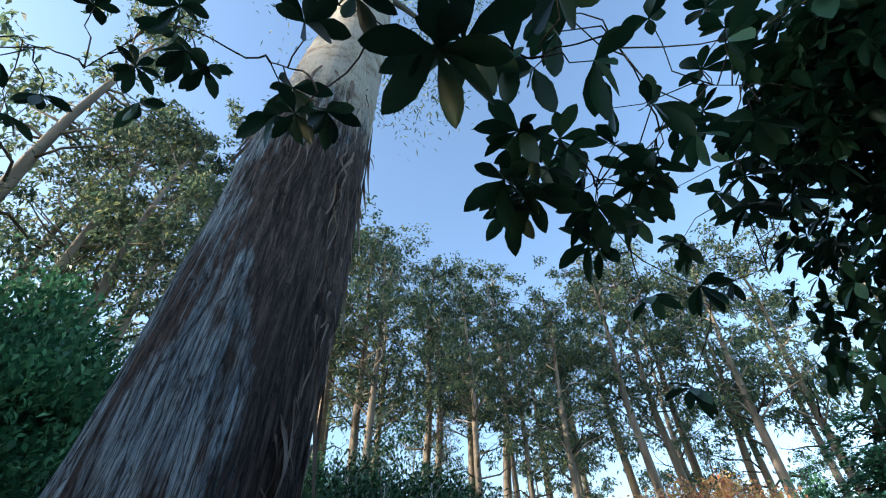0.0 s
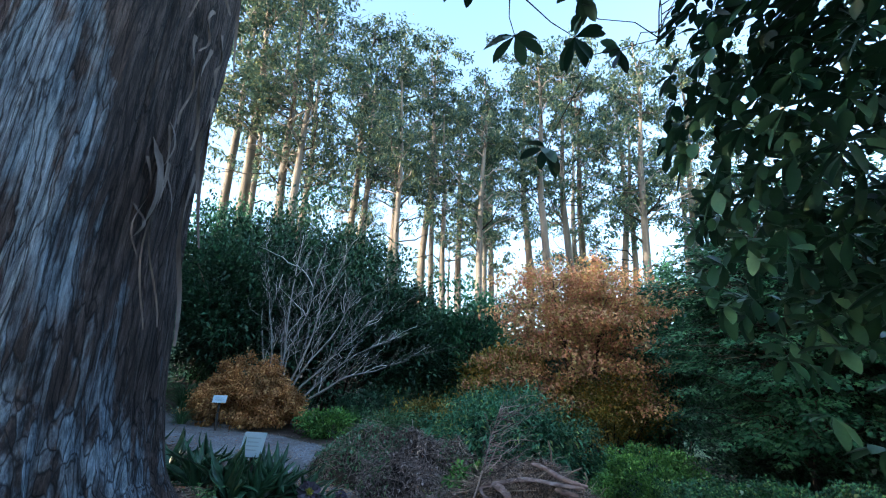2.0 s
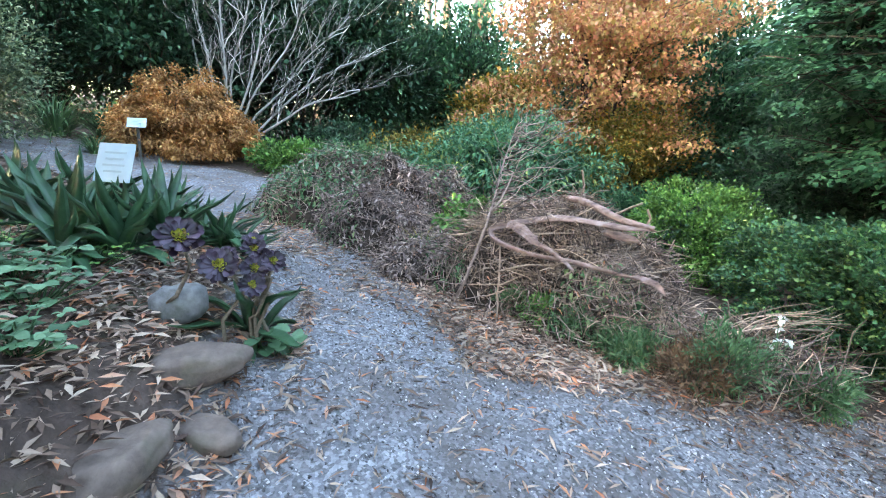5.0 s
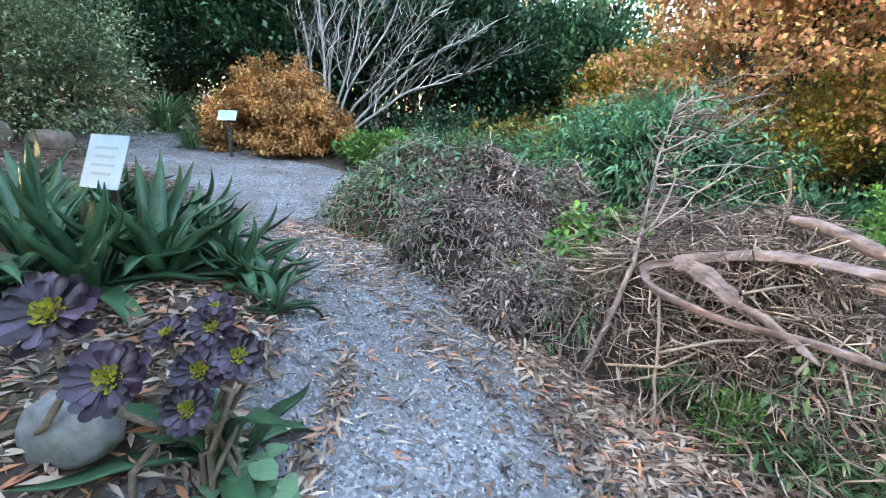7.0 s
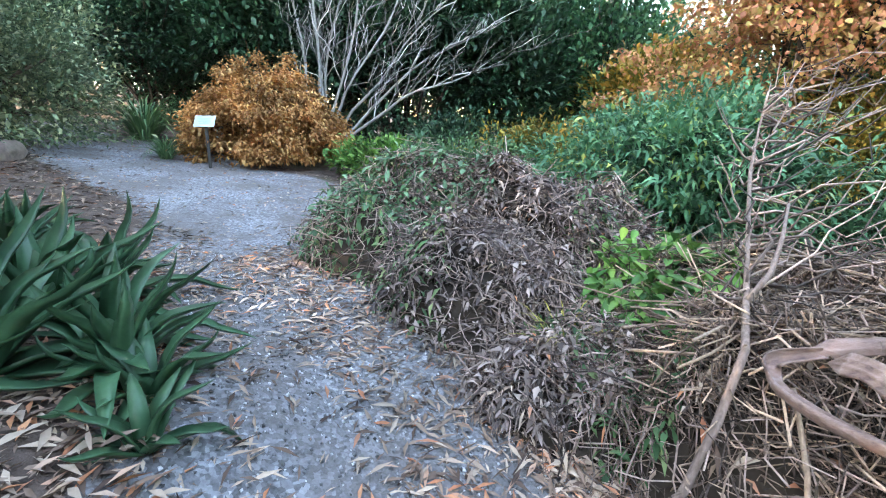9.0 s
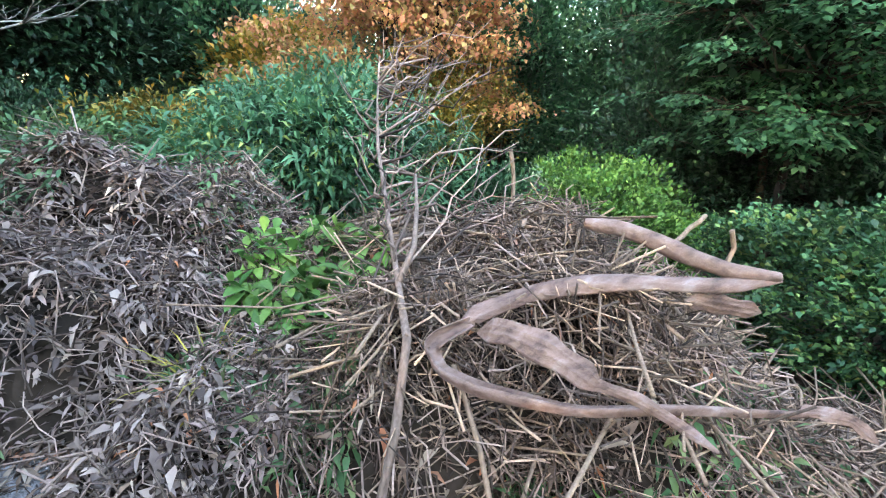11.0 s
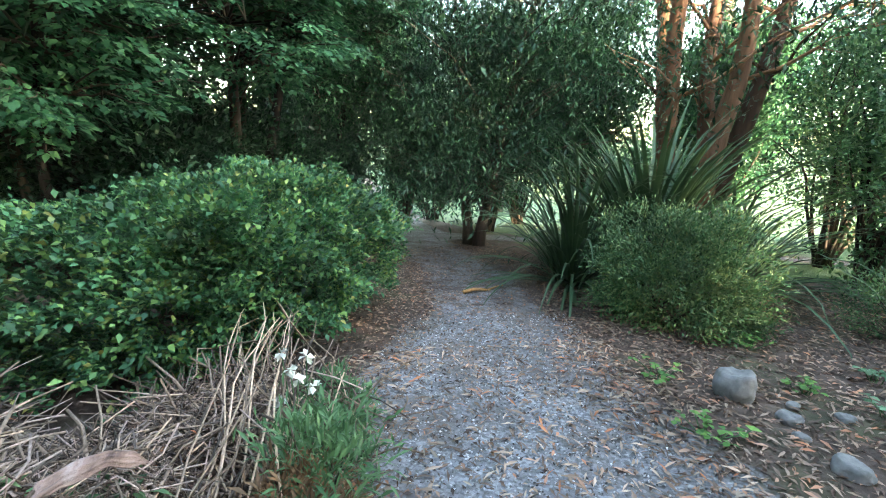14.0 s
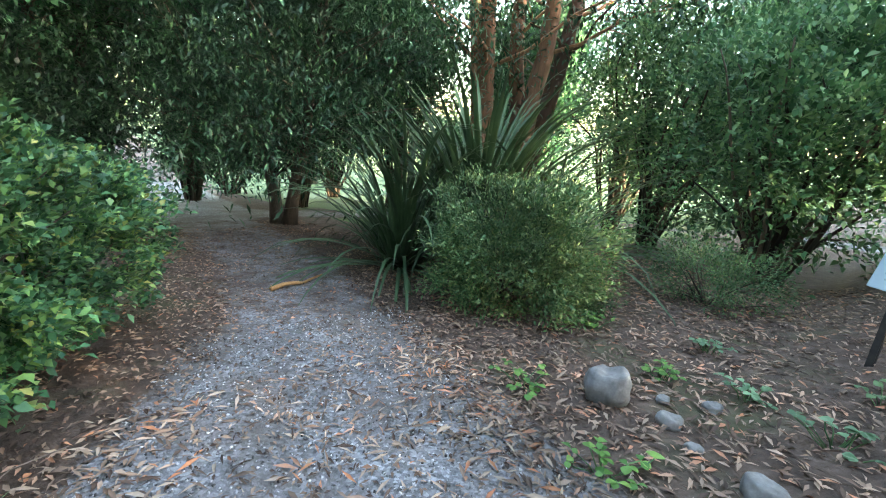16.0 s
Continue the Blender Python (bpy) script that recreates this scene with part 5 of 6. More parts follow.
# low growth at the foot of the heap's end
for x, y, r, h, m, lab in ((3.95, 7.12, 0.26, 0.62, M_GRASSY, "bright green feathery tuft"), (3.55, 7.62, 0.24, 0.22, M_FINE, "tuft of fresh green cuttings"), (3.72, 7.2, 0.26, 0.40, M_STRAWLEAF, "dried brown feathery tuft"), (3.05, 7.95, 0.24, 0.26, M_GRASSY, "tuft of fresh green cuttings"), (3.3, 7.75, 0.18, 0.2, M_FINE, "tuft of fresh green cuttings"), (4.7, 7.0, 0.25, 0.32, M_GRASSY, "bright green feathery tuft"), (2.62, 8.32, 0.2, 0.26, M_FINE, "tuft of fresh green cuttings"), (2.85, 8.1, 0.2, 0.26, M_LIME, "tuft of fresh green cuttings"), (2.2, 9.05, 0.2, 0.34, M_FINE, "tuft of wilting green cuttings"), (1.75, 9.6, 0.2, 0.4, M_FINE, "tuft of wilting green cuttings"), (3.35, 7.5, 0.22, 0.2, M_FINE, "tuft of wilting green cuttings")):
    bush("green_tuft", lab + " at the heap's foot", "plant", x, y, (r, r * 0.8), h, 1500, (0.09, 0.014), m, 0.0, 30, stems=3, spread=0.3, group="tufts at the heap's foot")
t = thing("dry_stalk_bundle", "bundle of dry brown stalks thrown against the hedge", "garden waste", (4.6, 7.4, gz(4.6, 7.4)))
for lab, n, mt in (("stalk_mass", 150, M_STRAW), ("twig_mass", 90, M_TWIG)):
    tb = Tubes()
    for _ in range(n):
        p = np.array([rng.normal() * 0.35, rng.normal() * 0.22, rng.uniform(0.02, 0.35)])
        d = np.array([rng.normal() * 0.3 + 0.25, rng.normal() * 0.2, rng.normal() * 0.12 + 0.05])
        tb.add(wander(p - d, p + d, 5, 0.06), rng.uniform(0.003, 0.006), 3)
    tagged(ob_of(lab, tb.mesh(lab, mt), t), kind="stuff")
tb = Tubes()
for k in range(12):
    tb.add(wander((rng.normal() * 0.2 - 0.75, rng.normal() * 0.12 + 0.1, rng.uniform(0.1, 0.3)), (0.42 + rng.normal() * 0.12, -0.12 + rng.normal() * 0.08, 0.62 + rng.normal() * 0.08), 8, 0.05, 0.12), np.linspace(0.006, 0.003, 8), 5)
tagged(ob_of("bent_stalk", tb.mesh("bent_stalk", M_STRAW), t), kind="stuff")
yt = thing("yellow_tuft", "tuft of yellowing grass blades thrown on the heap", "plant", (1.75, 9.42, gz(1.75, 9.42) + 0.2))
ob_of("blade_tuft", blades("yellow_blades", 60, 0.38, 0.012, M_YELLOW, 0.5, 0.9, 5, 0.06), yt)
fl = thing("white_flowers", "small white flowers on a stem beside the hedge", "flower", (4.45, 7.2, gz(4.45, 7.2)))
tb = Tubes()
for k in range(6):
    tb.add(wander((0, 0, 0), (0.10 * math.sin(k * 2.1), 0.08 * math.cos(k * 1.7), 0.40 + 0.055 * k), 4, 0.03), 0.003, 4)
    p = np.tile(np.array([0.10 * math.sin(k * 2.1), 0.08 * math.cos(k * 1.7), 0.40 + 0.055 * k]), (7, 1))
    ob_of("flower_head", leaves("flower_head", p, rand_dirs(7), 0.046, 0.034, M_PETAL), fl)
ob_of("flower_stem", tb.mesh("flower_stems", M_GRASSY), fl)


# ---- the bed under the gum ----
def agave(x, y, s, n, lab="spiky agave with thick curved dark green leaves"):
    t = thing("agave", lab, "plant", (x, y, gz(x, y)), "agaves in the bed")
    for _ in range(int(n * 1.25)):
        ob_of("leaf_blade", blades("agave_leaf", 1, 0.72 * s, 0.12 * s, M_AGAVE, rng.uniform(0.15, 0.55), 0.95, 10, 0.10 * s, 0.024 * s, curl=0.36), t)
    return t


for x, y, s, n in ((-1.75, 8.6, 1.05, 22), (-1.29, 8.5, 0.95, 20), (-0.97, 8.85, 1.0, 20), (-0.72, 7.86, 0.95, 20), (-0.55, 8.2, 0.95, 22), (-0.2, 8.45, 0.75, 20), (0.02, 8.35, 0.6, 18), (-1.15, 8.05, 1.0, 20), (-1.6, 9.2, 1.0, 18), (-2.3, 9.0, 1.1, 18), (-1.1, 9.35, 0.9, 16), (-2.7, 8.4, 1.1, 16), (-0.95, 7.6, 0.8, 14), (-2.0, 9.6, 1.0, 16), (0.2, 8.1, 0.5, 14), (0.42, 7.2, 0.85, 12), (-0.5, 8.75, 0.8, 16)):
    agave(x, y, s, n)



def aeonium(x, y, heads):
    t = thing("aeonium", "aeonium with dark purple rosettes and yellow-green hearts on bare stems", "plant", (x, y, gz(x, y)), "aeoniums in the bed")
    for hx, hy, hz, r, tx, ty in heads:
        tb = Tubes()
        tb.add(wander((0.02 * rng.normal(), 0.02 * rng.normal(), -0.03), (hx, hy, hz - 0.02), 6, 0.06), np.linspace(0.013, 0.011, 6), 7)
        stem = ob_of("stem", tb.mesh("aeonium_stem", M_AEONSTEM), t)
        tiltm = np.array(Euler((radians(tx), radians(ty), 0)).to_matrix())
        for nm, n, r0, r1, lift, mt in (("petal", 26, 0.62, 1.0, 0.0, M_AEON), ("heart_petal", 20, 0.10, 0.40, 0.12, M_AEONHEART)):
            k = np.arange(n)
            a = k * 2.39996
            f = np.sqrt((k + 1) / n)
            el = (1 - f) * (0.36 if lift == 0 else 0.9) + 0.04 + lift * 1.6 + rng.normal(size=n) * 0.07
            D = np.stack([np.cos(a) * np.cos(el), np.sin(a) * np.cos(el), np.sin(el)], 1)
            L = r * (r0 + (r1 - r0) * f)
            P = D * (L * 0.08)[:, None]
            side = unit(np.stack([-np.sin(a), np.cos(a), np.zeros(n)], 1))
            nor = np.cross(D, side)
            w = (L * 0.15 + r * 0.03)[:, None]
            sec = []
            for s, ww, up in ((0.0, 0.22, 0.0), (0.5, 0.6, -0.02), (0.8, 1.0, 0.0), (0.93, 0.88, 0.03), (1.0, 0.34, 0.06)):
                c = P + D * (L * s)[:, None] + nor * (up * r)
                sec += [c - side * w * ww + nor * w * 0.25, c, c + side * w * ww + nor * w * 0.25]
            co = np.stack(sec, 1) @ tiltm.T + np.array([hx, hy, hz])
            q = np.array([[3 * u + v, 3 * u + v + 1, 3 * u + v + 4, 3 * u + v + 3] for u in range(4) for v in (0, 1)])
            for one in co:
                ob_of(nm, raw_mesh("aeonium_" + nm, one, q, np.full(8, 4), mt, True), stem)


aeonium(0.05, 6.88, [(0.07, 0.02, 0.50, 0.13, 40, 24)])
aeonium(0.30, 6.86, [(0.05, -0.04, 0.54, 0.11, 46, 26)])
aeonium(0.46, 7.04, [(0.04, -0.12, 0.47, 0.08, 44, 20), (0.03, -0.03, 0.55, 0.085, 44, 24), (0.13, 0.03, 0.58, 0.08, 40, 30), (0.0, 0.10, 0.64, 0.08, 36, 12), (-0.17, 0.10, 0.60, 0.07, 26, 0), (-0.02, 0.16, 0.68, 0.07, 24, 14)])



def leafy(x, y, n, size, mt, lab, height=0.22, spread=0.2):
    t = thing("leafy_plant", lab, "plant", (x, y, gz(x, y)), "low plants in the bed")
    tb, P, D = Tubes(), [], []
    for _ in range(n):
        e = np.array([rng.normal() * spread, rng.normal() * spread, height * rng.uniform(0.4, 1.1)])
        tb.add(wander((e[0] * 0.2, e[1] * 0.2, -0.02), e, 4, 0.06), 0.004, 4)
        for a in rng.uniform(0, 6.28, 3):
            P.append(e)
            D.append((math.cos(a), math.sin(a), 0.15))
    L = size * rng.uniform(0.7, 1.2, len(P))
    ob_of("foliage", fine_leaves("leafy_foliage", np.array(P), np.array(D), L, L * 0.8, mt, 0.25, 0.12), t)
    tagged(ob_of("stalkwork", tb.mesh("leafy_stalks", M_GRASSY), t), kind="stuff")


leafy(0.60, 7.06, 9, 0.12, M_TEAL, "broad-leaved blue-green seedling at the path's edge", 0.16, 0.10)
for k, (x, y, m, s) in enumerate([(-0.5, 6.6, M_TEAL, 0.10), (-0.75, 6.9, M_TEAL, 0.12), (-0.3, 6.2, M_TEAL, 0.08), (-1.1, 4.0, M_LIME, 0.07), (-0.7, 3.7, M_LIME, 0.06), (-1.5, 3.6, M_LIME, 0.07), (-0.35, 4.6, M_LIME, 0.06), (-0.5, 5.2, M_TEAL, 0.06), (-0.9, 3.1, M_LIME, 0.07), (-1.3, 2.9, M_LIME, 0.06), (-0.2, 5.6, M_LIME, 0.055), (-0.45, 4.1, M_LIME, 0.06), (-0.7, 7.5, M_LIME, 0.05), (-1.2, 7.4, M_LIME, 0.05), (-0.55, 5.9, M_TEAL, 0.08), (-0.9, 6.2, M_TEAL, 0.09)]):
    leafy(x, y, 34, s * 0.72, m, "low clump of soft green leaves on the bed", 0.15, 0.13)
for k, (x, y, m) in enumerate([(4.4, 3.4, M_LIME), (4.95, 4.3, M_LIME), (3.9, 3.3, M_TEAL), (3.4, 3.7, M_TEAL), (5.3, 2.9, M_LIME), (3.3, 3.0, M_GRASSY), (4.1, 4.75, M_LIME), (4.4, 2.5, M_TEAL)]):
    leafy(x, y, 12, 0.055, m, "small green weed in the leaf litter", 0.12, 0.09)

stone("stone", "rounded grey stone in the bed", 0.06, 6.95, (0.30, 0.25, 0.24), M_STONE, 1.3, 0.15)
stone("stone", "flat brown edging stone beside the path", 0.22, 6.62, (0.62, 0.30, 0.2), M_BROWNSTONE, 4.2, 0.33, 12, "edging stones")
stone("stone", "flat brown edging stone beside the path", 0.4, 6.3, (0.4, 0.24, 0.15), M_BROWNSTONE, 7.7, 0.42, -20, "edging stones")
stone("stone", "flat brown edging stone beside the path", 0.2, 5.95, (0.46, 0.26, 0.17), M_BROWNSTONE, 9.1, 0.42, 75, "edging stones")
stone("stone", "mossy edging rock beside the path", -0.16, 4.85, (0.5, 0.2, 0.3), M_MOSSROCK, 12.1, 0.42, 80, "edging stones")
stone("stone", "mossy edging rock beside the path", -0.08, 5.3, (0.4, 0.2, 0.26), M_MOSSROCK, 14.1, 0.42, 84, "edging stones")
stone("stone", "pale grey angular rock in the leaf litter", 4.5, 4.05, (0.30, 0.25, 0.30), M_STONE, 21.3, 0.2, 15)
for x, y, s in ((4.1, 4.0, 0.16), (3.9, 4.2, 0.10), (4.0, 3.6, 0.13), (3.55, 4.35, 0.20), (4.25, 3.75, 0.10)):
    stone("stone", "small grey stone in the leaf litter", x, y, (s, s * 0.8, s * 0.6), M_STONE, x * 7, 0.25, x * 100, "small stones")
for x, y, s in ((-6.3, 12.0, 0.9), (-7.3, 11.6, 0.8), (-5.6, 12.6, 0.6)):
    stone("stone", "rough grey rock under the grey-green bush", x, y, (s, s * 0.7, s * 0.6), M_BROWNSTONE, x * 3, 0.2, x * 50, "rocks under the bush")


# ---- plant signs ----
def sign(x, y, h, w, d, turn, tilt=35, lab="pale blue-green plant label on a short black post"):
    t = thing("plant_sign", lab, "sign", (x, y, gz(x, y)), "plant signs")
    t.rotation_euler = (0, 0, radians(turn))
    bm = bmesh.new()
    bmesh.ops.create_cube(bm, size=1, matrix=Matrix.Translation((0, 0.02, h / 2 - 0.1)) @ Matrix.Diagonal((0.05, 0.03, h + 0.2, 1)))
    bmesh.ops.bevel(bm, geom=bm.edges[:], offset=0.005, segments=2, affect="EDGES")
    me = bpy.data.meshes.new("sign_post")
    bm.to_mesh(me)
    bm.free()
    me.materials.append(M_POST)
    ob_of("post", me, t)
    bm = bmesh.new()
    bmesh.ops.create_cube(bm, size=1, matrix=Matrix.Diagonal((w, 0.008, d, 1)))
    bmesh.ops.bevel(bm, geom=bm.edges[:], offset=0.003, segments=2, affect="EDGES")
    me = bpy.data.meshes.new("sign_plate")
    bm.to_mesh(me)
    bm.free()
    me.materials.append(M_PLATE)
    p = ob_of("plate", me, t)
    p.matrix_local = pose(0, -0.012, h, -tilt, 0, 0)
    for k in range(4):
        bm = bmesh.new()
        bmesh.ops.create_cube(bm, size=1, matrix=Matrix.Diagonal((w * (0.6 - 0.1 * (k % 2)), 0.002, d * 0.05, 1)))
        me = bpy.data.meshes.new("text_bar")
        bm.to_mesh(me)
        bm.free()
        me.materials.append(M_GREYTEXT)
        b = ob_of("text_bar", me, p)
        b.matrix_local = pose(0, -0.006, d * (0.25 - 0.16 * k))


M_GREYTEXT, _nt, _b = mat_base("sign_text", 0.5)
_n = tex(_nt, 20, 3)
_nt.links.new(ramp(_nt, _n.outputs[0], [(0.3, (0.28, 0.37, 0.40)), (0.7, (0.34, 0.43, 0.46))]), _b.inputs["Base Color"])
sign(-0.98, 8.42, 0.66, 0.34, 0.34, -14, 22)
sign(-3.65, 14.35, 0.78, 0.34, 0.22, 10)
sign(3.45, 2.35, 0.70, 0.30, 0.28, 160, 20, "white plant label on a short black post")


# ---- overhanging rhododendron at the start ----
def overhang():
    t = thing("overhanging_rhododendron", "dark leathery rhododendron overhanging the start of the path", "shrub", (2.7, 0.4, gz(2.7, 0.4)))
    o = np.array([2.7, 0.4, gz(2.7, 0.4)])
    tb, P, D, Ls = Tubes(), [], [], []

    def whorl(c, n, size, axis):
        axis = np.asarray(axis, float)
        axis = axis / np.linalg.norm(axis)
        a = unit(np.cross(axis, np.array([0.3, 0.2, 0.9]))[None])[0]
        b = np.cross(axis, a)
        for k in range(n):
            th = 2 * np.pi * k / n + rng.uniform(-0.3, 0.3)
            P.append(c)
            D.append(a * math.cos(th) + b * math.sin(th) + axis * rng.uniform(0.1, 0.6) - np.array([0, 0, 0.15]))
            Ls.append(size * rng.uniform(0.75, 1.2))

    def spray(a, b, count, size, wid):
        line = wander(a, b, 9, 0.07, 0.05)
        tb.add(line, np.linspace(0.005, 0.0025, 9), 5)
        grown.extend(line[2:])
        for k in range(count):
            f = rng.uniform(0.72, 1.0) if k else 1.0
            i = min(int(f * 8), 7)
            p = line[i] + (line[i + 1] - line[i]) * (f * 8 - i)
            e = p + rng.normal(size=3) * wid
            tb.add(wander(p, e, 4, 0.08), np.linspace(0.004, 0.0025, 4), 4)
            whorl(e, rng.integers(6, 9), size, e - p + np.array([0, 0, -0.05]))

    for k in range(7):
        a = 2 * np.pi * k / 7
        tb.add(wander((0.1 * math.cos(a), 0.1 * math.sin(a), -0.1), (0.8 * math.cos(a), 0.8 * math.sin(a), 2.8), 8, 0.04), np.linspace(0.035, 0.012, 8), 7)
    root = np.array([2.6, 2.1, 4.2])
    grown = [root - o]
    for end, n, size, wid in sorted(OVERHANG, key=lambda v: math.dist(v[0], root)):
        e = np.array(end) - o
        start = min(grown, key=lambda g: math.dist(g, e) + 0.3 * math.dist(g, root - o))
        spray(start, e, n, size, wid)
    for _ in range(900):
        d = rand_dirs(1)[0]
        e = np.array([3.12, 2.65, 3.6]) - o + d * np.array([0.95, 1.0, 1.5]) * rng.uniform(0.45, 1.0)
        whorl(e, 6, 0.115, d + np.array([0, 0, 0.2]))
    for _ in range(420):
        d = rand_dirs(1)[0]
        e = np.array([3.0, 2.1, 4.8]) - o + d * np.array([0.9, 0.9, 0.7]) * rng.uniform(0.4, 1.0)
        whorl(e, 6, 0.13, d + np.array([0, 0, 0.2]))
    for _ in range(260):
        d = rand_dirs(1)[0]
        e = np.array([2.55, 2.15, 4.5]) - o + d * np.array([0.55, 0.6, 0.5]) * rng.uniform(0.3, 1.0)
        whorl(e, 6, 0.12, d + np.array([0, 0, 0.2]))
    P_, D_, L_ = np.array(P), np.array(D), np.array(Ls)
    ob_of("crown", fine_leaves("overhang_crown", P_, D_, L_, L_ * 0.42, M_EVERGREEN_AND_SHADE, 0.2, 0.14), t)
    tagged(ob_of("branchwork", tb.mesh("overhang_branches", M_BRANCH), t), kind="stuff")


OVERHANG = [((0.59, 1.67, 4.14), 2, 0.253, 0.042), ((0.13, 1.55, 4.42), 2, 0.173, 0.084), ((-0.11, 1.73, 4.33), 3, 0.16, 0.098), ((-0.01, 1.88, 4.18), 2, 0.133, 0.042), ((-0.56, 1.66, 4.61), 4, 0.133, 0.098), ((-1.12, 1.81, 4.65), 3, 0.133, 0.14), ((-1.51, 1.71, 4.86), 5, 0.133, 0.196), ((0.97, 2.12, 4.21), 5, 0.16, 0.098), ((0.85, 2.3, 4.0), 6, 0.16, 0.112),
            ((1.22, 2.36, 4.16), 7, 0.16, 0.14), ((1.4, 2.69, 4.04), 8, 0.146, 0.168), ((1.57, 2.33, 4.44), 6, 0.16, 0.196), ((0.97, 1.81, 4.33), 4, 0.199, 0.098), ((1.29, 1.84, 4.54), 5, 0.173, 0.168), ((1.92, 2.25, 4.77), 10, 0.173, 0.224), ((2.41, 3.25, 4.3), 8, 0.16, 0.224), ((2.2, 2.83, 4.65), 9, 0.16, 0.21)]
overhang()

def arching_shrub(x, y):
    """Thin arching shoots with pairs of pale-edged leaves."""
    t = thing("arching_shrub", "slender arching shoots with pale green cream-edged leaves beside the path", "shrub", (x, y, gz(x, y)))
    tb, P, D = Tubes(), [], []
    for k in range(15):
        a = rng.uniform(1.3, 3.4)
        e = np.array([math.cos(a) * rng.uniform(0.2, 0.55), math.sin(a) * rng.uniform(0.2, 0.7), rng.uniform(0.8, 1.85)])
        line = wander((rng.normal() * 0.08, rng.normal() * 0.08, -0.05), e, 10, 0.03, 0.35)
        tb.add(line, np.linspace(0.007, 0.002, 10), 5)
        for j in range(3, 10):
            for sgn in (-1, 1):
                d = line[j] - line[j - 1]
                P.append(line[j])
                D.append(d / np.linalg.norm(d) * 0.6 + np.array([-d[1], d[0], 0]) / (np.linalg.norm(d) + 1e-6) * sgn + np.array([0, 0, rng.uniform(-0.3, 0.2)]))
    L = rng.uniform(0.035, 0.075, len(P))
    ob_of("foliage", fine_leaves("arching_leaves", np.array(P), np.array(D), L, L * 0.42, M_PALEEDGE, 0.25, 0.2), t)
    tagged(ob_of("shootwork", tb.mesh("arching_shoots", M_GRASSY), t), kind="stuff")


M_PALEEDGE = leaf_mat("pale_edged_leaf", [(0, (0.06, 0.15, 0.07)), (0.6, (0.16, 0.29, 0.13)), (1, (0.5, 0.55, 0.32))], 0.4, 0.4, 3)
arching_shrub(2.95, 3.5)

# ---- litter, last ----
def litter(name, label, n, box, pick, mt, lo, hi, asp):
    out = []
    while len(out) < n:
        x, y = rng.uniform(box[0], box[1], 6000), rng.uniform(box[2], box[3], 6000)
        ok = pick(x, y)
        out += list(zip(x[ok], y[ok]))
    p = np.array(out[:n])
    P = np.c_[p, gzs(p[:, 0], p[:, 1]) + rng.uniform(0.006, 0.022, n)]
    L = rng.uniform(lo, hi, n)
    D = rand_dirs(n) * np.array([1, 1, 0.12])
    ob = new(name, leaves(name, P, D, L, L * asp, mt, False, 0.05, 0.3))
    return tagged(ob, label, "leaf litter", kind="stuff")


litter("fallen_leaves", "long curled brown gum leaves fallen on the gravel path", 9000, (-2, 6, 1, 11), lambda x, y: (path_depth(x, y) > -0.1) & ((path_depth(x, y) < 0.5) | (np.sin(x * 91.7 + y * 57.3) > 0.3)), M_DEAD, 0.05, 0.14, 0.17)
litter("leaf_litter", "thick brown leaf litter over the gum's bed", 24000, (-3.2, 0.7, 1.5, 9.4), lambda x, y: (path_depth(x, y) < 0.15) & (np.hypot(x - GUM[0], y - GUM[1]) > 1.2), M_DEAD, 0.05, 0.14, 0.22)
litter("leaf_litter", "thick red-brown leaf litter beside the path", 17000, (2.8, 8.5, -1.5, 5.5), lambda x, y: path_depth(x, y) < 0.25, M_DEADDARK, 0.04, 0.11, 0.24)
litter("heap_edge_litter", "brown leaves and scraps along the heap's foot", 10000, (-0.9, 5.4, 6.8, 11.0), lambda x, y: (heap_h(x, y + 0.35) > 0.04) | (heap_h(x + 0.3, y + 0.75) > 0.06), M_DEAD, 0.04, 0.14, 0.18)
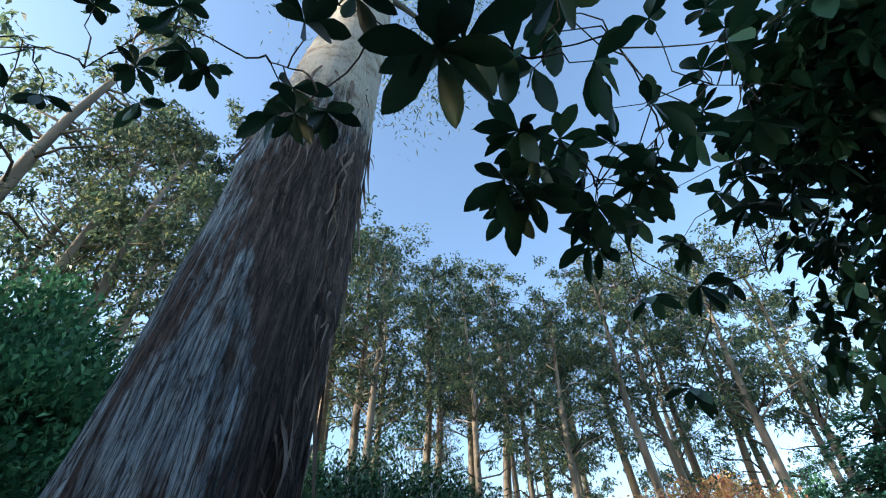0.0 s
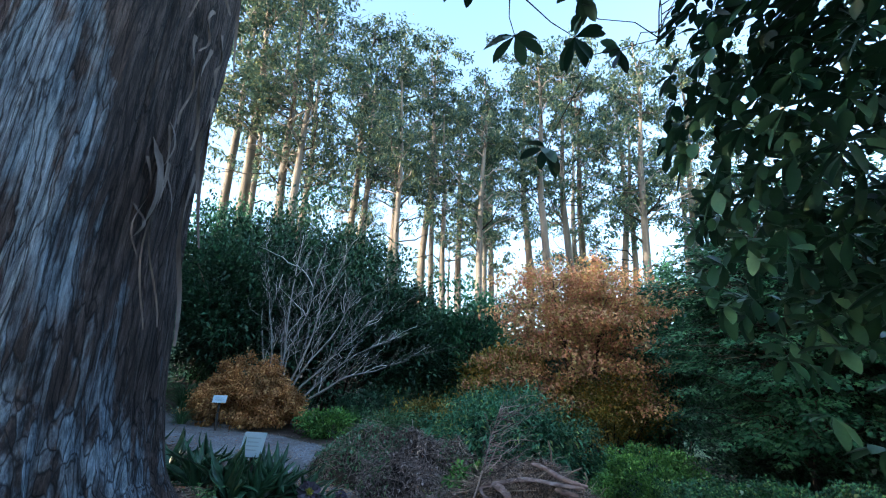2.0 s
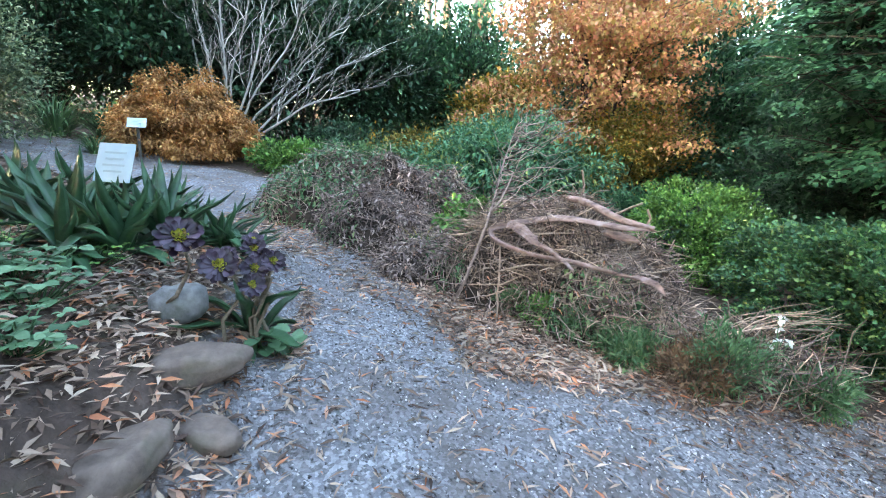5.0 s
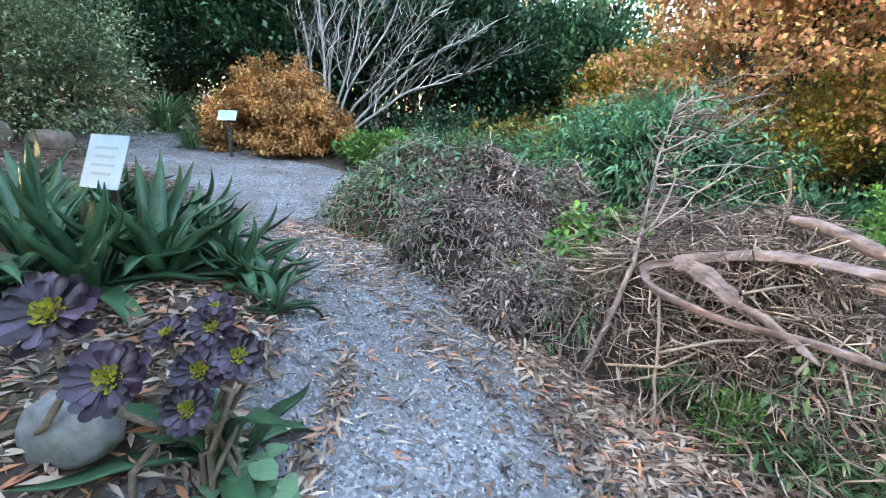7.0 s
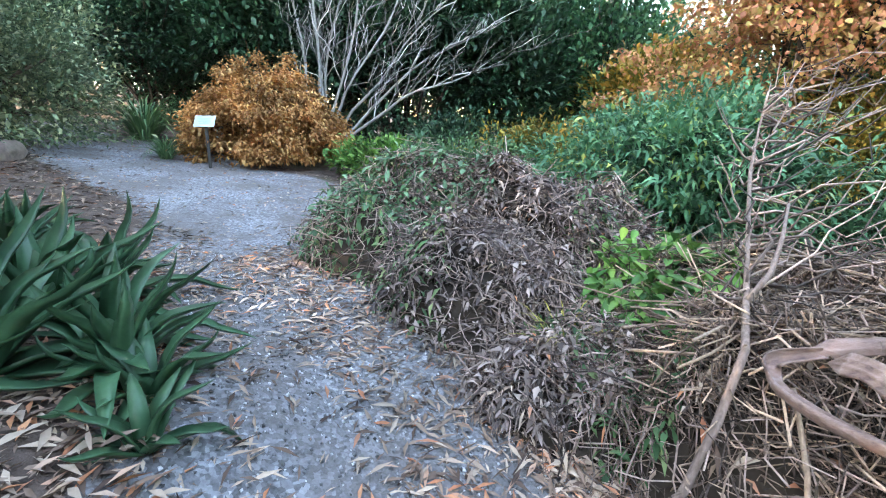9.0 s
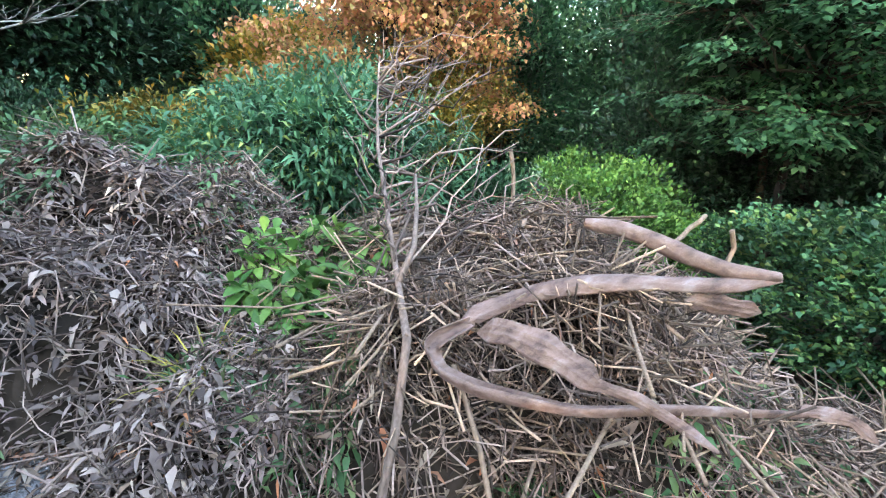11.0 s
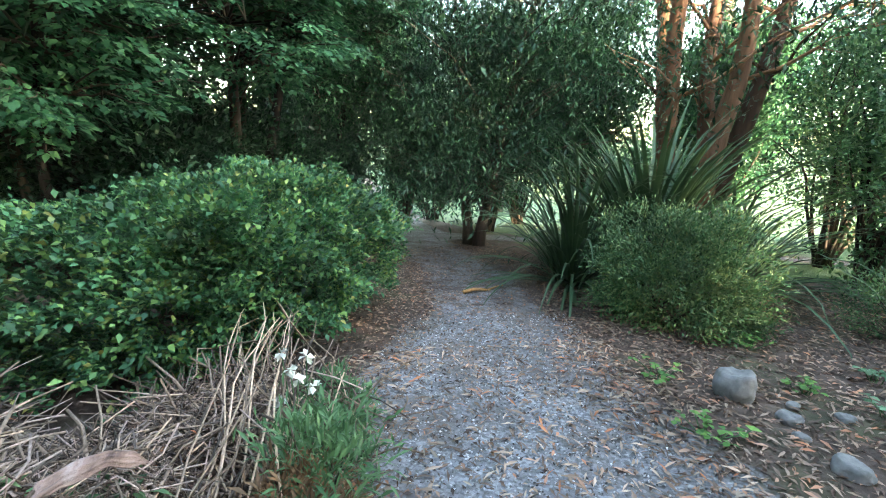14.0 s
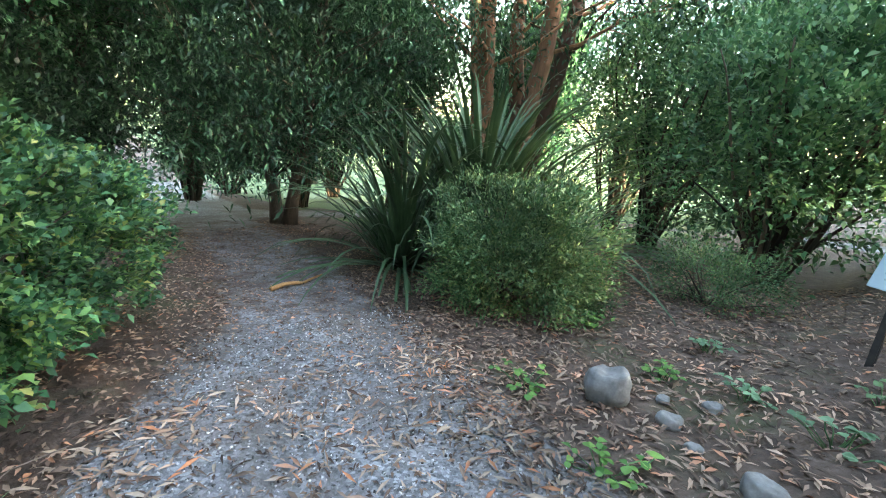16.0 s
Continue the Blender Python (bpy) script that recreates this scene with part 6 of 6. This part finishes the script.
litter("path_litter", "small dry leaves on the shaded gravel", 9000, (3.5, 13, 2.5, 7.4), lambda x, y: path_depth(x, y) > -0.4, M_DEADDARK, 0.02, 0.06, 0.4)
litter("far_litter", "small dry leaves on the upper path", 2500, (-8, 1, 9, 17), lambda x, y: path_depth(x, y) > -0.3, M_DEAD, 0.03, 0.08, 0.3)
litter("path_edge_litter", "brown leaves gathered along the path's edges", 9000, (4.3, 14, 2.0, 8.0), lambda x, y: (path_depth(x, y) < 0.3) & (path_depth(x, y) > -1.0), M_DEADDARK, 0.025, 0.07, 0.35)
litter("heap_front_litter", "brown leaves and bark scraps before the heap", 4200, (0.6, 4.6, 7.0, 9.8), lambda x, y: (path_depth(x, y) < 0.5) & (heap_h(x, y) < 0.1), M_DEAD, 0.05, 0.14, 0.2)
litter("bed_litter", "dark brown leaves behind the agaves", 7000, (-8.5, -1.0, 8.5, 14.5), lambda x, y: path_depth(x, y) < 0.1, M_DEADDARK, 0.05, 0.13, 0.25)
gx_, gy_ = rng.uniform(-1.5, 7, 90000), rng.uniform(2.5, 10.5, 90000)
ok = path_depth(gx_, gy_) > 0.05
gx_, gy_ = gx_[ok][:22000], gy_[ok][:22000]
n = len(gx_)
s = rng.uniform(0.005, 0.012, n)[:, None]
c = np.c_[gx_, gy_, gzs(gx_, gy_) + 0.002]
oct_ = np.array([(1, 0, 0), (-0.8, 0.3, 0), (0, 1, 0.1), (0.2, -1, 0), (0, 0, 0.8), (0, 0, -0.8)])
co = (c[:, None] + s[:, None] * (oct_[None] + rng.normal(size=(n, 6, 3)) * 0.25)).reshape(-1, 3)
f = np.array([0, 2, 4, 2, 1, 4, 1, 3, 4, 3, 0, 4, 2, 0, 5, 1, 2, 5, 3, 1, 5, 0, 3, 5])
M_CHIP = wood_mat("gravel_chip", [(0.3, (0.22, 0.22, 0.23)), (0.7, (0.42, 0.43, 0.45))], 30, (1, 1, 1))
tagged(new("gravel", raw_mesh("gravel", co, np.arange(n)[:, None] * 6 + f, np.full(n * 8, 3), M_CHIP)), "loose blue-grey gravel chips on the path", "gravel", kind="stuff")
